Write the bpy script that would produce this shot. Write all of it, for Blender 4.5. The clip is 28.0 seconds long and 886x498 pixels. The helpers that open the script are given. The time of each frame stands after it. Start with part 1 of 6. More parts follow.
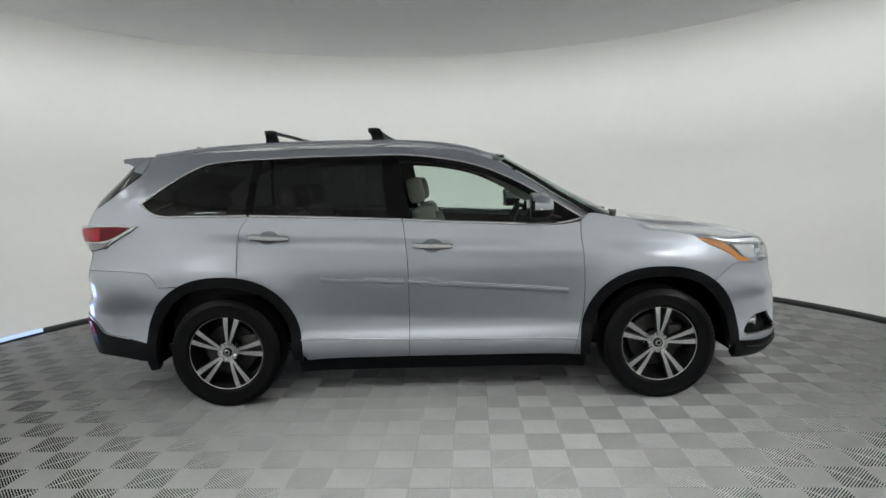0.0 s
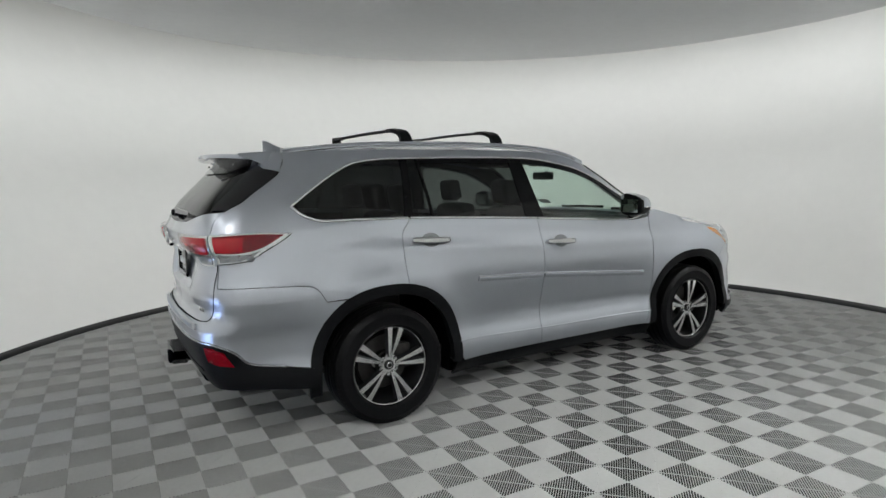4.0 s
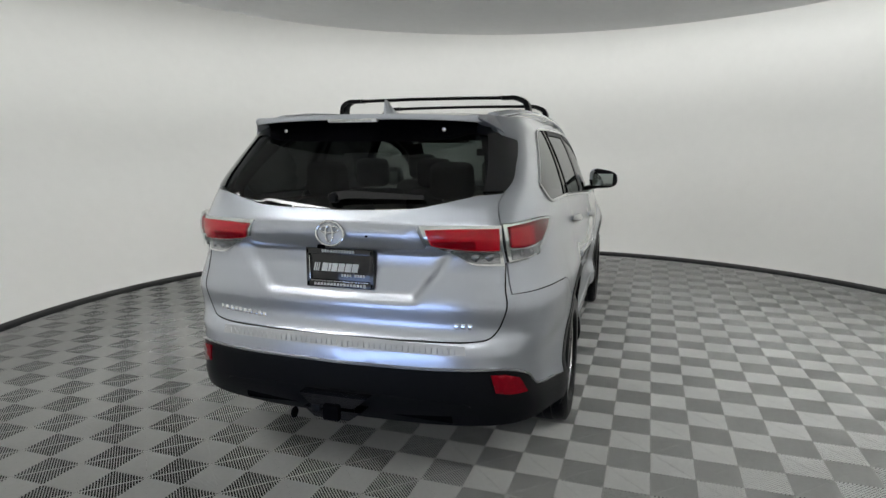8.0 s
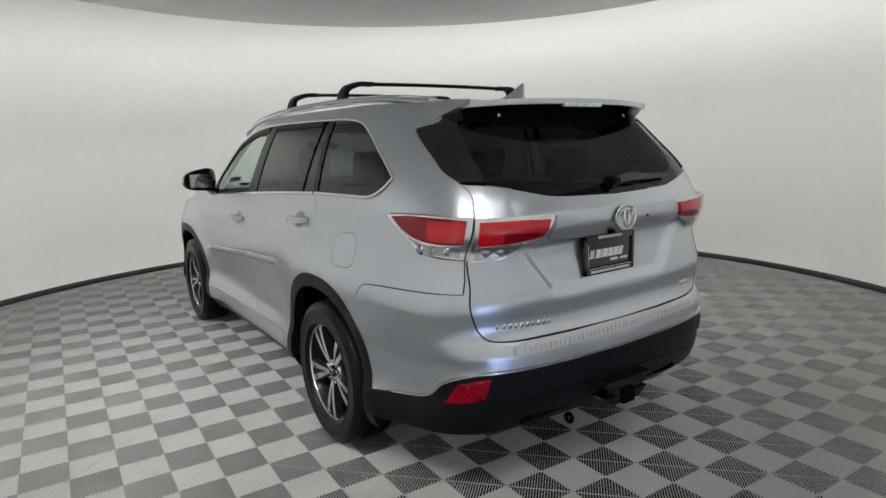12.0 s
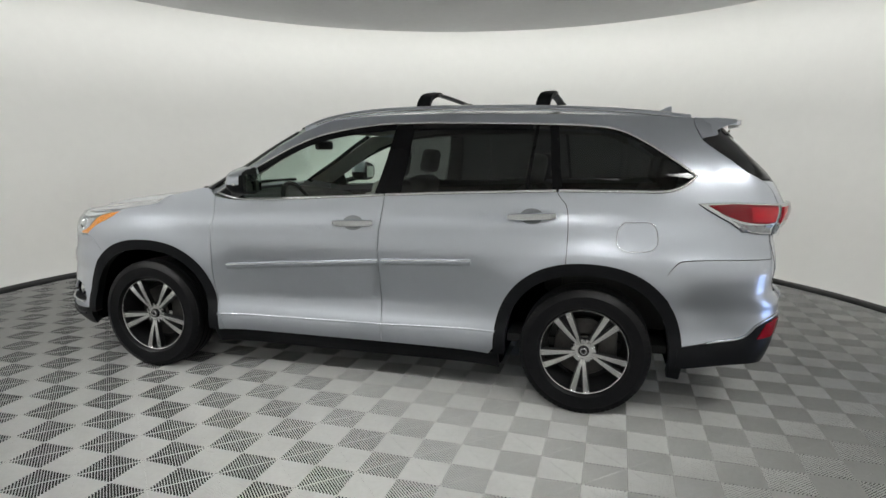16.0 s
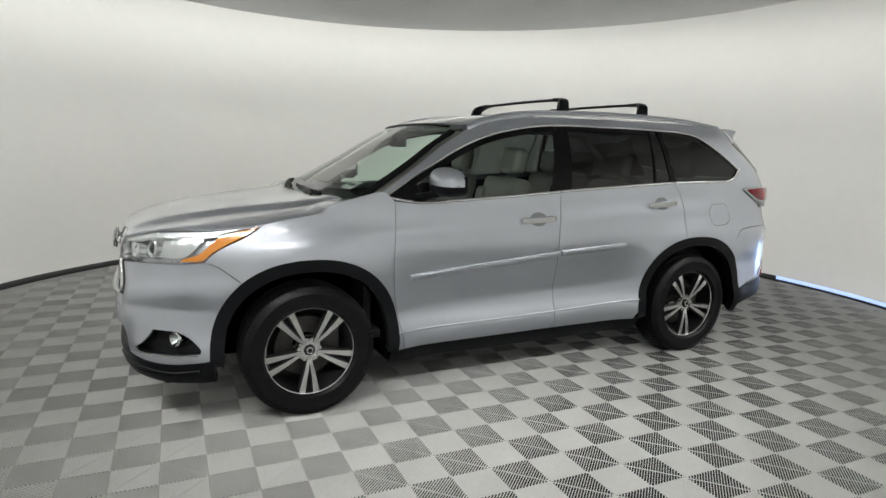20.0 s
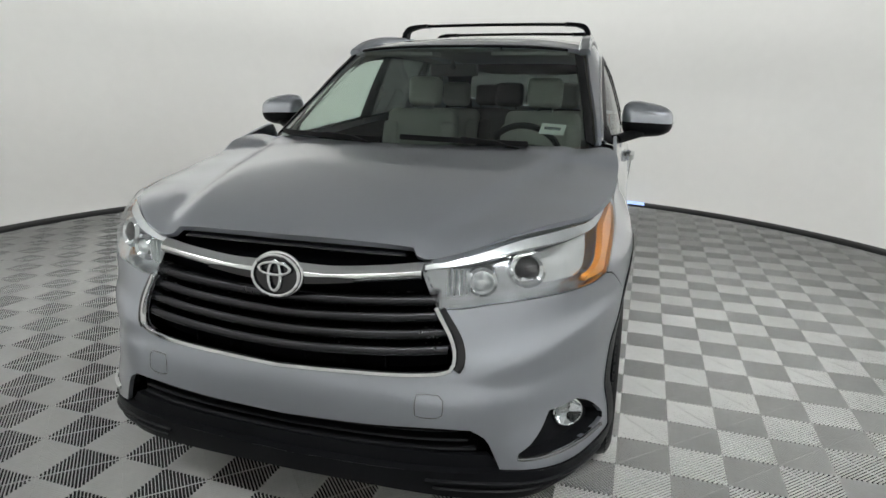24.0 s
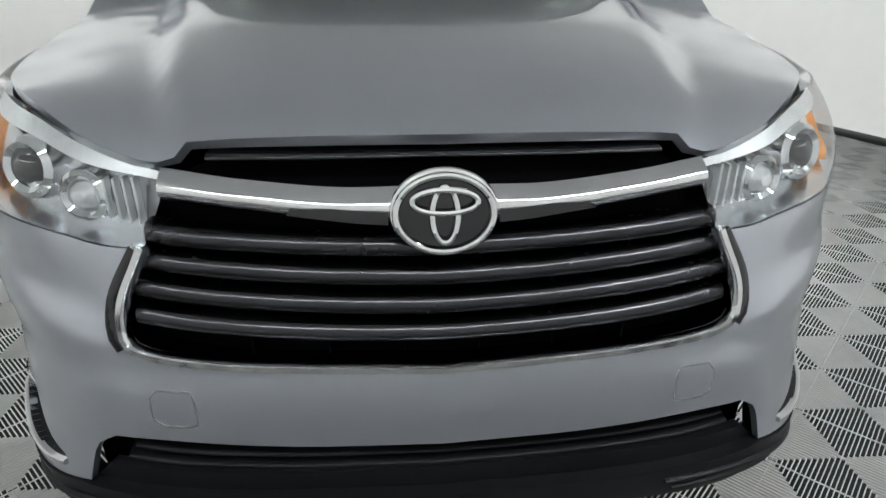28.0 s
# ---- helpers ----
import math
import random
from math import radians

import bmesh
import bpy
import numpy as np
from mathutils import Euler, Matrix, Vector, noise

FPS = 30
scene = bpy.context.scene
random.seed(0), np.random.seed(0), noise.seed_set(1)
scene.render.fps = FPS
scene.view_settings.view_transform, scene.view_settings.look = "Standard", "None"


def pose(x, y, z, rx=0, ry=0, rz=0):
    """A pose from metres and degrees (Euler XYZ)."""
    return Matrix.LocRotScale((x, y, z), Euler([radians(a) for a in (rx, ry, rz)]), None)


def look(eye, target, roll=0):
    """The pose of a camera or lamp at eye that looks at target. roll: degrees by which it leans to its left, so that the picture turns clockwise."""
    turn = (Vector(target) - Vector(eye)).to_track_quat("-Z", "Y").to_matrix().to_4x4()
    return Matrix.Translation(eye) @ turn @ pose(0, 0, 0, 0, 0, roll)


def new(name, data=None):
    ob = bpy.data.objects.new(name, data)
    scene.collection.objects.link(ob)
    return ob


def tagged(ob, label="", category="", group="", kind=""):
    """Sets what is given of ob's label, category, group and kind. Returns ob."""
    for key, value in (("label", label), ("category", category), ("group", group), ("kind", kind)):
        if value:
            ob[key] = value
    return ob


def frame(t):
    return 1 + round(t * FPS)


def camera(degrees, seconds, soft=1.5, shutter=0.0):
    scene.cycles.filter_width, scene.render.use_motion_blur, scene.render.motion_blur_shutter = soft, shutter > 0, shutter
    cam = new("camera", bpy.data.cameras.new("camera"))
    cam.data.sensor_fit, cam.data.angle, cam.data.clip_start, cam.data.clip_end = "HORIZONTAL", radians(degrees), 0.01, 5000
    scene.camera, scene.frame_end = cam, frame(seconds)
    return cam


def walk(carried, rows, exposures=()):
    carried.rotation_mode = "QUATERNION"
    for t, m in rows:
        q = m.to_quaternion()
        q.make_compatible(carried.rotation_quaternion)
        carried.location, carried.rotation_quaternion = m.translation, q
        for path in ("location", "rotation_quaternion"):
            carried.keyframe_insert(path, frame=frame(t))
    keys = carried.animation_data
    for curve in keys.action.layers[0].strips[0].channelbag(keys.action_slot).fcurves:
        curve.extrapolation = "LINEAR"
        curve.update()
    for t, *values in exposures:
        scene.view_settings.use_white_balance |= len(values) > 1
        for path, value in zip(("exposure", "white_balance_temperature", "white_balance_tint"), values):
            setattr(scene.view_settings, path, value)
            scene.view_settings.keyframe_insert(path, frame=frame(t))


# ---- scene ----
from mathutils.geometry import delaunay_2d_cdt

# ---------------------------------------------------------------- camera
cam = camera(72.6, 28.0)
ROWS = [
    (0.0, 0.106, -4.677, 1.441, 83.34, 1.63, 0.96),
    (0.5, -0.233, -4.667, 1.476, 82.75, 1.68, -1.80),
    (1.0, -0.621, -4.685, 1.498, 81.93, 1.00, -5.10),
    (1.5, -1.014, -4.680, 1.503, 82.02, 0.94, -9.09),
    (2.0, -1.411, -4.615, 1.497, 82.73, 1.17, -13.09),
    (2.5, -1.822, -4.559, 1.488, 82.92, 1.24, -17.09),
    (3.0, -2.213, -4.443, 1.484, 83.16, 1.27, -21.39),
    (3.5, -2.584, -4.288, 1.484, 83.14, 1.13, -26.15),
    (4.0, -2.934, -4.090, 1.489, 83.08, 0.87, -31.12),
    (4.5, -3.263, -3.846, 1.494, 83.21, 0.57, -36.04),
    (5.0, -3.535, -3.579, 1.497, 83.73, -0.03, -40.23),
    (5.5, -3.848, -3.254, 1.505, 83.82, -0.02, -45.68),
    (6.0, -4.085, -2.878, 1.497, 82.64, 0.26, -51.42),
    (6.5, -4.287, -2.482, 1.485, 82.27, -0.02, -57.05),
    (7.0, -4.485, -2.088, 1.483, 82.88, 0.10, -61.39),
    (7.5, -4.596, -1.648, 1.479, 82.00, -0.08, -65.84),
    (8.0, -4.701, -1.167, 1.476, 80.86, -0.04, -73.04),
    (8.5, -4.724, -0.738, 1.485, 79.46, 0.68, -80.41),
    (9.0, -4.708, -0.341, 1.486, 80.05, 0.63, -85.89),
    (9.5, -4.663, 0.061, 1.473, 80.72, -0.12, -92.38),
    (10.0, -4.612, 0.503, 1.478, 80.24, 0.14, -100.97),
    (10.5, -4.526, 0.964, 1.485, 79.83, -0.15, -109.13),
    (11.0, -4.433, 1.333, 1.487, 80.55, 0.84, -114.37),
    (11.5, -4.261, 1.685, 1.475, 80.16, 1.29, -119.81),
    (12.0, -4.095, 2.030, 1.463, 80.11, 1.69, -124.69),
    (12.5, -3.909, 2.359, 1.471, 80.76, 1.62, -129.64),
    (13.0, -3.648, 2.680, 1.465, 82.03, 0.72, -133.78),
    (13.5, -3.368, 3.062, 1.456, 82.99, 0.15, -138.43),
    (14.0, -3.030, 3.361, 1.451, 83.28, -0.38, -143.41),
    (14.5, -2.648, 3.610, 1.450, 82.48, -0.61, -149.14),
    (15.0, -2.247, 3.822, 1.452, 81.39, -0.70, -154.98),
    (15.5, -1.848, 4.017, 1.456, 80.85, -0.78, -160.30),
    (16.0, -1.417, 4.187, 1.459, 80.55, -0.58, -165.77),
    (16.5, -1.023, 4.331, 1.468, 80.84, -1.05, -169.99),
    (17.0, -0.603, 4.427, 1.475, 81.10, -1.35, -173.88),
    (17.5, -0.154, 4.520, 1.476, 81.29, -1.99, -178.89),
    (18.0, 0.309, 4.503, 1.474, 81.17, -2.36, -183.93),
    (18.5, 0.768, 4.450, 1.474, 80.79, -2.13, -189.48),
    (19.0, 1.241, 4.362, 1.472, 80.88, -2.67, -195.31),
    (19.5, 1.676, 4.174, 1.467, 81.00, -2.85, -200.26),
    (20.0, 2.124, 3.980, 1.461, 80.25, -1.39, -205.75),
    (20.5, 2.525, 3.729, 1.453, 80.14, -0.13, -210.19),
    (21.0, 2.885, 3.441, 1.448, 80.08, -0.16, -215.18),
    (21.5, 3.203, 3.117, 1.442, 79.17, -0.81, -220.19),
    (22.0, 3.416, 2.708, 1.424, 78.03, -0.92, -223.95),
    (22.5, 3.580, 2.240, 1.410, 77.60, -1.55, -228.47),
    (23.0, 3.664, 1.762, 1.395, 76.75, -1.63, -234.88),
    (23.5, 3.674, 1.281, 1.384, 75.88, -1.31, -244.11),
    (24.0, 3.686, 0.865, 1.379, 75.16, -0.86, -253.55),
    (24.5, 3.794, 0.550, 1.380, 74.73, -0.54, -260.60),
    (25.0, 3.932, 0.223, 1.385, 74.36, -0.01, -266.66),
    (25.5, 4.142, -0.011, 1.391, 74.29, -0.21, -270.57),
    (26.0, 4.191, -0.077, 1.392, 73.90, -0.43, -271.66),
    (26.5, 4.040, -0.072, 1.355, 71.63, -0.81, -271.48),
    (27.0, 3.657, -0.036, 1.294, 68.50, -1.26, -270.71),
    (27.5, 3.362, -0.061, 1.228, 67.45, -0.36, -272.58),
    (28.0, 3.115, -0.075, 1.195, 65.58, -0.24, -275.12),
]

walk(cam, [(t, pose(*r)) for t, *r in ROWS], exposures=((0.0, 0.18, 6500, 10), (5.0, 0.24, 6500, 10), (10.0, 0.08, 6680, 10), (13.0, 0.18, 6700, 10), (17.0, 0.18, 6700, 10), (21.0, 0.23, 6780, 10), (25.0, 0.42, 6500, 10), (27.0, 0.62, 6420, 10), (28.0, 0.56, 6420, 10)))

# ---------------------------------------------------------------- light
world = bpy.data.worlds.new("studio_world")
scene.world = world
world.use_nodes = True
world.node_tree.nodes["Background"].inputs[0].default_value = (0.6, 0.7, 0.9, 1)
world.node_tree.nodes["Background"].inputs[1].default_value = 0.02
scene.view_settings.exposure = 0.0


def area_lamp(name, place, target, sx, sy, watts, colour, spread=130):
    data = bpy.data.lights.new(name, "AREA")
    data.shape, data.size, data.size_y, data.energy, data.color = "RECTANGLE", sx, sy, watts, colour
    data.spread = radians(spread)
    ob = new(name, data)
    ob.matrix_world = look(place, target)
    return ob


CEILING = 3.115
PAD_C, PAD_R = (-0.08, -0.42), 4.31
LAMP_COLOUR = (0.955, 0.985, 0.985)
for i in range(16):
    # light strips hidden in the slot between the hung ceiling and the wall: two wash the wall, one falls on the floor
    a = radians(11.25 + 22.5 * i)
    ca, sa = math.cos(a), math.sin(a)

    def at(r, z):
        return (PAD_C[0] + r * ca, PAD_C[1] + r * sa, z)
    area_lamp("wall_washer", at(PAD_R + 0.22, CEILING + 0.55), at(PAD_R + 0.44, CEILING - 0.45), 1.75, 0.12, 9.6, LAMP_COLOUR, 160)
    area_lamp("low_washer", at(PAD_R + 0.10, CEILING + 0.19), at(PAD_R + 0.38, 0.3), 1.72, 0.10, 1.6, LAMP_COLOUR, 42)
    area_lamp("floor_washer", at(PAD_R + 0.16, CEILING + 0.07), at(PAD_R - 1.85, CEILING - 2.95), 1.70, 0.10, 6.8 * (0.06 + 0.94 * sa * sa + (0.18 if ca > 0.5 else 0.0)), LAMP_COLOUR, 50)
# daylight that comes in low under the loading door
area_lamp("door_daylight", (PAD_C[0] - 4.22, PAD_C[1] + 0.75, 0.20), (-2.2, -0.1, 0.55), 1.3, 0.30, 0.7, (0.36, 0.54, 1.0), 64)


# ---------------------------------------------------------------- materials
def material(name, colour, rough=0.5, metal=0.0, coat=0.0, vary=0.0, scale=8.0, bump=0.0, bump_scale=200.0, rvary=0.0, ior=1.45, spec=0.5, sheen=0.0):
    """A surface with two scales of variation in colour and gloss, and fine relief."""
    m = bpy.data.materials.new(name)
    m.use_nodes = True
    nt = m.node_tree
    b = nt.nodes["Principled BSDF"]
    b.inputs["Base Color"].default_value = (*colour, 1)
    b.inputs["Roughness"].default_value = rough
    b.inputs["Metallic"].default_value = metal
    b.inputs["Coat Weight"].default_value = coat
    b.inputs["Coat Roughness"].default_value = 0.03
    b.inputs["IOR"].default_value = ior
    b.inputs["Specular IOR Level"].default_value = spec
    b.inputs["Sheen Weight"].default_value = sheen
    tc = nt.nodes.new("ShaderNodeTexCoord")
    if vary or rvary:
        n1 = nt.nodes.new("ShaderNodeTexNoise")
        n2 = nt.nodes.new("ShaderNodeTexNoise")
        n1.inputs["Scale"].default_value, n2.inputs["Scale"].default_value = scale, scale * 9
        n1.inputs["Detail"].default_value = 4
        for n in (n1, n2):
            nt.links.new(tc.outputs["Object"], n.inputs["Vector"])
        mx = nt.nodes.new("ShaderNodeMath")
        mx.operation = "ADD"
        nt.links.new(n1.outputs["Fac"], mx.inputs[0])
        nt.links.new(n2.outputs["Fac"], mx.inputs[1])
        for amount, socket, value in ((vary, "Base Color", None), (rvary, "Roughness", rough)):
            if not amount:
                continue
            if value is None:
                ramp = nt.nodes.new("ShaderNodeValToRGB")
                ramp.color_ramp.elements[0].position, ramp.color_ramp.elements[1].position = 0.3, 0.7
                ramp.color_ramp.elements[0].color = (*[c * (1 - vary) for c in colour], 1)
                ramp.color_ramp.elements[1].color = (*[min(1, c * (1 + vary)) for c in colour], 1)
                half = nt.nodes.new("ShaderNodeMath")
                half.operation, half.inputs[1].default_value = "MULTIPLY", 0.5
                nt.links.new(mx.outputs[0], half.inputs[0])
                nt.links.new(half.outputs[0], ramp.inputs[0])
                nt.links.new(ramp.outputs[0], b.inputs[socket])
            else:
                mr = nt.nodes.new("ShaderNodeMapRange")
                mr.inputs["From Min"].default_value, mr.inputs["From Max"].default_value = 0.7, 1.3
                mr.inputs["To Min"].default_value, mr.inputs["To Max"].default_value = value - rvary, value + rvary
                nt.links.new(mx.outputs[0], mr.inputs[0])
                nt.links.new(mr.outputs[0], b.inputs[socket])
    if bump:
        n3 = nt.nodes.new("ShaderNodeTexNoise")
        n3.inputs["Scale"].default_value = bump_scale
        bp = nt.nodes.new("ShaderNodeBump")
        bp.inputs["Strength"].default_value, bp.inputs["Distance"].default_value = bump, 0.002
        nt.links.new(tc.outputs["Object"], n3.inputs["Vector"])
        nt.links.new(n3.outputs["Fac"], bp.inputs["Height"])
        nt.links.new(bp.outputs[0], b.inputs["Normal"])
    return m


def glass(name, tint, rough=0.0, ior=1.5):
    """Tinted pane: part clear, part mirror at the surface."""
    m = bpy.data.materials.new(name)
    m.use_nodes = True
    nt = m.node_tree
    nt.nodes.remove(nt.nodes["Principled BSDF"])
    out = nt.nodes["Material Output"]
    tr = nt.nodes.new("ShaderNodeBsdfTransparent")
    tr.inputs[0].default_value = (*tint, 1)
    gl = nt.nodes.new("ShaderNodeBsdfGlossy")
    gl.inputs["Roughness"].default_value = rough + 0.01
    # mirror share: a few percent face on, rising at a glancing angle, the same from both sides
    f0 = ((ior - 1) / (ior + 1)) ** 2
    lw = nt.nodes.new("ShaderNodeLayerWeight")
    lw.inputs["Blend"].default_value = 0.5
    steep = nt.nodes.new("ShaderNodeMath")
    steep.operation, steep.inputs[1].default_value = "POWER", 5.0
    fr = nt.nodes.new("ShaderNodeMath")
    fr.operation, fr.inputs[1].default_value, fr.inputs[2].default_value = "MULTIPLY_ADD", 1 - f0, f0
    nt.links.new(lw.outputs["Facing"], steep.inputs[0])
    nt.links.new(steep.outputs[0], fr.inputs[0])
    mix = nt.nodes.new("ShaderNodeMixShader")
    nt.links.new(fr.outputs[0], mix.inputs[0])
    nt.links.new(tr.outputs[0], mix.inputs[1])
    nt.links.new(gl.outputs[0], mix.inputs[2])
    nt.links.new(mix.outputs[0], out.inputs[0])
    return m


def glow(name, colour, power):
    m = bpy.data.materials.new(name)
    m.use_nodes = True
    b = m.node_tree.nodes["Principled BSDF"]
    b.inputs["Base Color"].default_value = (*colour, 1)
    b.inputs["Emission Color"].default_value = (*colour, 1)
    b.inputs["Emission Strength"].default_value = power
    return m


PAINT = material("silver_paint", (0.545, 0.576, 0.638), 0.28, 0.88, 1.0, vary=0.015, scale=2)
CLAD = material("black_grained_plastic", (0.008, 0.0085, 0.010), 0.38, vary=0.15, scale=20, bump=0.12, bump_scale=700, spec=0.16)
DARK = material("matte_black", (0.004, 0.004, 0.005), 0.9, vary=0.2, spec=0.0)
GLOSSBLACK = material("gloss_black", (0.006, 0.006, 0.008), 0.12, coat=0.5)
CHROME = material("chrome", (0.78, 0.79, 0.80), 0.07, 1.0, rvary=0.02, scale=6)
STEPGREY = material("brushed_step", (0.62, 0.63, 0.65), 0.32, 0.9, rvary=0.05, scale=30)
# body paint darkened: the handle cup's shade is put into the colour
CUPSHADE = material("cup_shade_paint", (0.26, 0.272, 0.292), 0.3, 0.8, coat=0.5)
SATIN = material("satin_silver", (0.55, 0.56, 0.57), 0.18, 1.0, rvary=0.05)
RUBBER = material("tyre_rubber", (0.008, 0.008, 0.009), 0.32, vary=0.25, scale=30, bump=0.08, bump_scale=400, spec=0.18)
ALLOY = material("machined_alloy", (0.86, 0.86, 0.86), 0.22, 1.0, rvary=0.06, scale=14)
ALLOYDARK = material("dark_grey_alloy", (0.014, 0.0145, 0.016), 0.35, 0.3, coat=0.3)
IRON = material("brake_iron", (0.09, 0.087, 0.085), 0.45, 0.9, vary=0.2, scale=30)
REDLENS = material("red_lens", (0.62, 0.003, 0.016), 0.10, coat=0.6, vary=0.22, scale=45, spec=0.4)
DARKRED = material("dark_red_lens", (0.24, 0.002, 0.010), 0.12, vary=0.25, scale=45, spec=0.3)
AMBER = material("amber_lens", (0.90, 0.30, 0.015), 0.15, coat=1.0, vary=0.15, scale=60)
CLEARPLASTIC = glass("clear_lens", (0.93, 0.95, 0.96), ior=1.7)
LAMPBOWL = material("lamp_reflector", (0.85, 0.86, 0.87), 0.34, 1.0, vary=0.1, scale=40)
LAMPGREY = material("lamp_bezel", (0.40, 0.41, 0.43), 0.2, 0.8, vary=0.15, scale=50)
LAMPDARK = material("lamp_shadow_grey", (0.50, 0.51, 0.53), 0.22, 0.9, vary=0.2, scale=40)
LAMPSILVER = material("lamp_silver", (0.80, 0.81, 0.82), 0.16, 1.0, vary=0.1, scale=30, bump=0.15, bump_scale=60)
WINDSCREEN = glass("windscreen_glass", (0.78, 0.90, 0.84), ior=1.7)
DOORGLASS = glass("green_door_glass", (0.86, 0.94, 0.89))
PRIVACY = glass("privacy_glass", (0.095, 0.105, 0.103), ior=1.6)
LEATHER = material("grey_leather", (0.42, 0.41, 0.385), 0.5, vary=0.08, scale=10, bump=0.2, bump_scale=500)
TAILGLASS = glass("tail_lens_cover", (0.96, 0.96, 0.96), ior=1.35)
PILLARBLACK = material("pillar_black", (0.005, 0.005, 0.006), 0.22, spec=0.22)
# dark tint stands in for the dim reflection of a tilted mirror
MIRRORGLASS = material("mirror_glass", (0.30, 0.33, 0.32), 0.03, 1.0)
TRIMBLACK = material("interior_black", (0.02, 0.02, 0.021), 0.65, vary=0.2, bump=0.2, bump_scale=500)
HEADLINER = material("headliner", (0.38, 0.37, 0.35), 0.9, vary=0.06)
PAPER = material("white_paper", (0.8, 0.8, 0.78), 0.6, vary=0.03)
INK = material("dark_ink", (0.05, 0.05, 0.06), 0.5)
WHITEINK = material("white_print", (0.75, 0.76, 0.77), 0.4)
WALLWHITE = material("white_wall_paint", (0.80, 0.795, 0.775), 0.75, vary=0.018, scale=0.9, bump=0.05, bump_scale=60)
CEILGREY = material("grey_ceiling_cloth", (0.74, 0.745, 0.75), 0.9, vary=0.03, scale=1.1)
TILEGREY = material("grey_floor_plastic", (0.54, 0.542, 0.53), 0.55, vary=0.06, scale=5, rvary=0.06, spec=0.2)
FLOORDARK = material("dark_sub_floor", (0.010, 0.010, 0.010), 0.9, vary=0.2, scale=6)
STRIPBLACK = material("black_edge_rubber", (0.015, 0.015, 0.016), 0.55, vary=0.2)
DAYLIGHT = glow("daylight_gap", (0.42, 0.58, 1.0), 1.0)


# ---------------------------------------------------------------- mesh helpers
def link(name, verts, faces, mat, parent=None, label="", smooth=True, kind="", category=""):
    me = bpy.data.meshes.new(name)
    me.from_pydata([tuple(map(float, v)) for v in verts], [], [tuple(f) for f in faces])
    me.validate()
    if mat:
        me.materials.append(mat)
    if smooth:
        me.polygons.foreach_set("use_smooth", [True] * len(me.polygons))
    me.update()
    ob = new(name, me)
    if parent:
        ob.parent = parent
    return tagged(ob, label, category, "", kind)


def part(name, bm, mat, parent, label="", smooth=True, sharp=35):
    me = bpy.data.meshes.new(name)
    if sharp:
        lim = radians(sharp)
        for e in bm.edges:
            if len(e.link_faces) == 2 and e.calc_face_angle(0) > lim:
                e.smooth = False
    bm.to_mesh(me)
    bm.free()
    me.materials.append(mat)
    if smooth:
        me.polygons.foreach_set("use_smooth", [True] * len(me.polygons))
    ob = new(name, me)
    if parent:
        ob.parent = parent
    return tagged(ob, label)


def box(size, centre=(0, 0, 0), bevel=0.0, seg=2, m=None):
    bm = bmesh.new()
    bmesh.ops.create_cube(bm, size=1)
    bmesh.ops.scale(bm, vec=size, verts=bm.verts)
    if bevel:
        bmesh.ops.bevel(bm, geom=list(bm.edges), offset=bevel, segments=seg, affect="EDGES", profile=0.6)
    bmesh.ops.translate(bm, vec=centre, verts=bm.verts)
    if m:
        bmesh.ops.transform(bm, matrix=m, verts=bm.verts)
    return bm


def lathe(profile, n=48, axis="y", centre=(0, 0, 0), close=False):
    """Turned form: profile of (radius, along)."""
    bm = bmesh.new()
    rings = []
    for i in range(n):
        a = 2 * math.pi * i / n
        ring = []
        for r, h in profile:
            c, s = r * math.cos(a), r * math.sin(a)
            p = {"y": (c, h, s), "x": (h, c, s), "z": (c, s, h)}[axis]
            ring.append(bm.verts.new(Vector(p) + Vector(centre)))
        rings.append(ring)
    k = len(profile)
    for i in range(n):
        for j in range(k if close else k - 1):
            q = (rings[i][j], rings[i][(j + 1) % k], rings[(i + 1) % n][(j + 1) % k], rings[(i + 1) % n][j])
            if len(set(q)) == 4:
                bm.faces.new(q)
    bmesh.ops.remove_doubles(bm, verts=bm.verts, dist=1e-5)
    bmesh.ops.recalc_face_normals(bm, faces=bm.faces)
    return bm


def sweep(path, section, up=(0, 0, 1), caps=True, scale=None):
    """Carries a closed section (side, up) along a path."""
    bm = bmesh.new()
    pts = [Vector(p) for p in path]
    rings = []
    for i, p in enumerate(pts):
        d = (pts[min(i + 1, len(pts) - 1)] - pts[max(i - 1, 0)]).normalized()
        side = d.cross(Vector(up)).normalized()
        top = side.cross(d).normalized()
        k = scale[i] if scale else 1
        rings.append([bm.verts.new(p + side * a * k + top * b * k) for a, b in section])
    n = len(section)
    for a, b in zip(rings, rings[1:]):
        for j in range(n):
            bm.faces.new((a[j], a[(j + 1) % n], b[(j + 1) % n], b[j]))
    if caps:
        bm.faces.new(rings[0][::-1])
        bm.faces.new(rings[-1])
    bmesh.ops.recalc_face_normals(bm, faces=bm.faces)
    return bm


def disc_section(r, n=10, flat=1.0):
    return [(r * math.cos(2 * math.pi * i / n), r * flat * math.sin(2 * math.pi * i / n)) for i in range(n)]


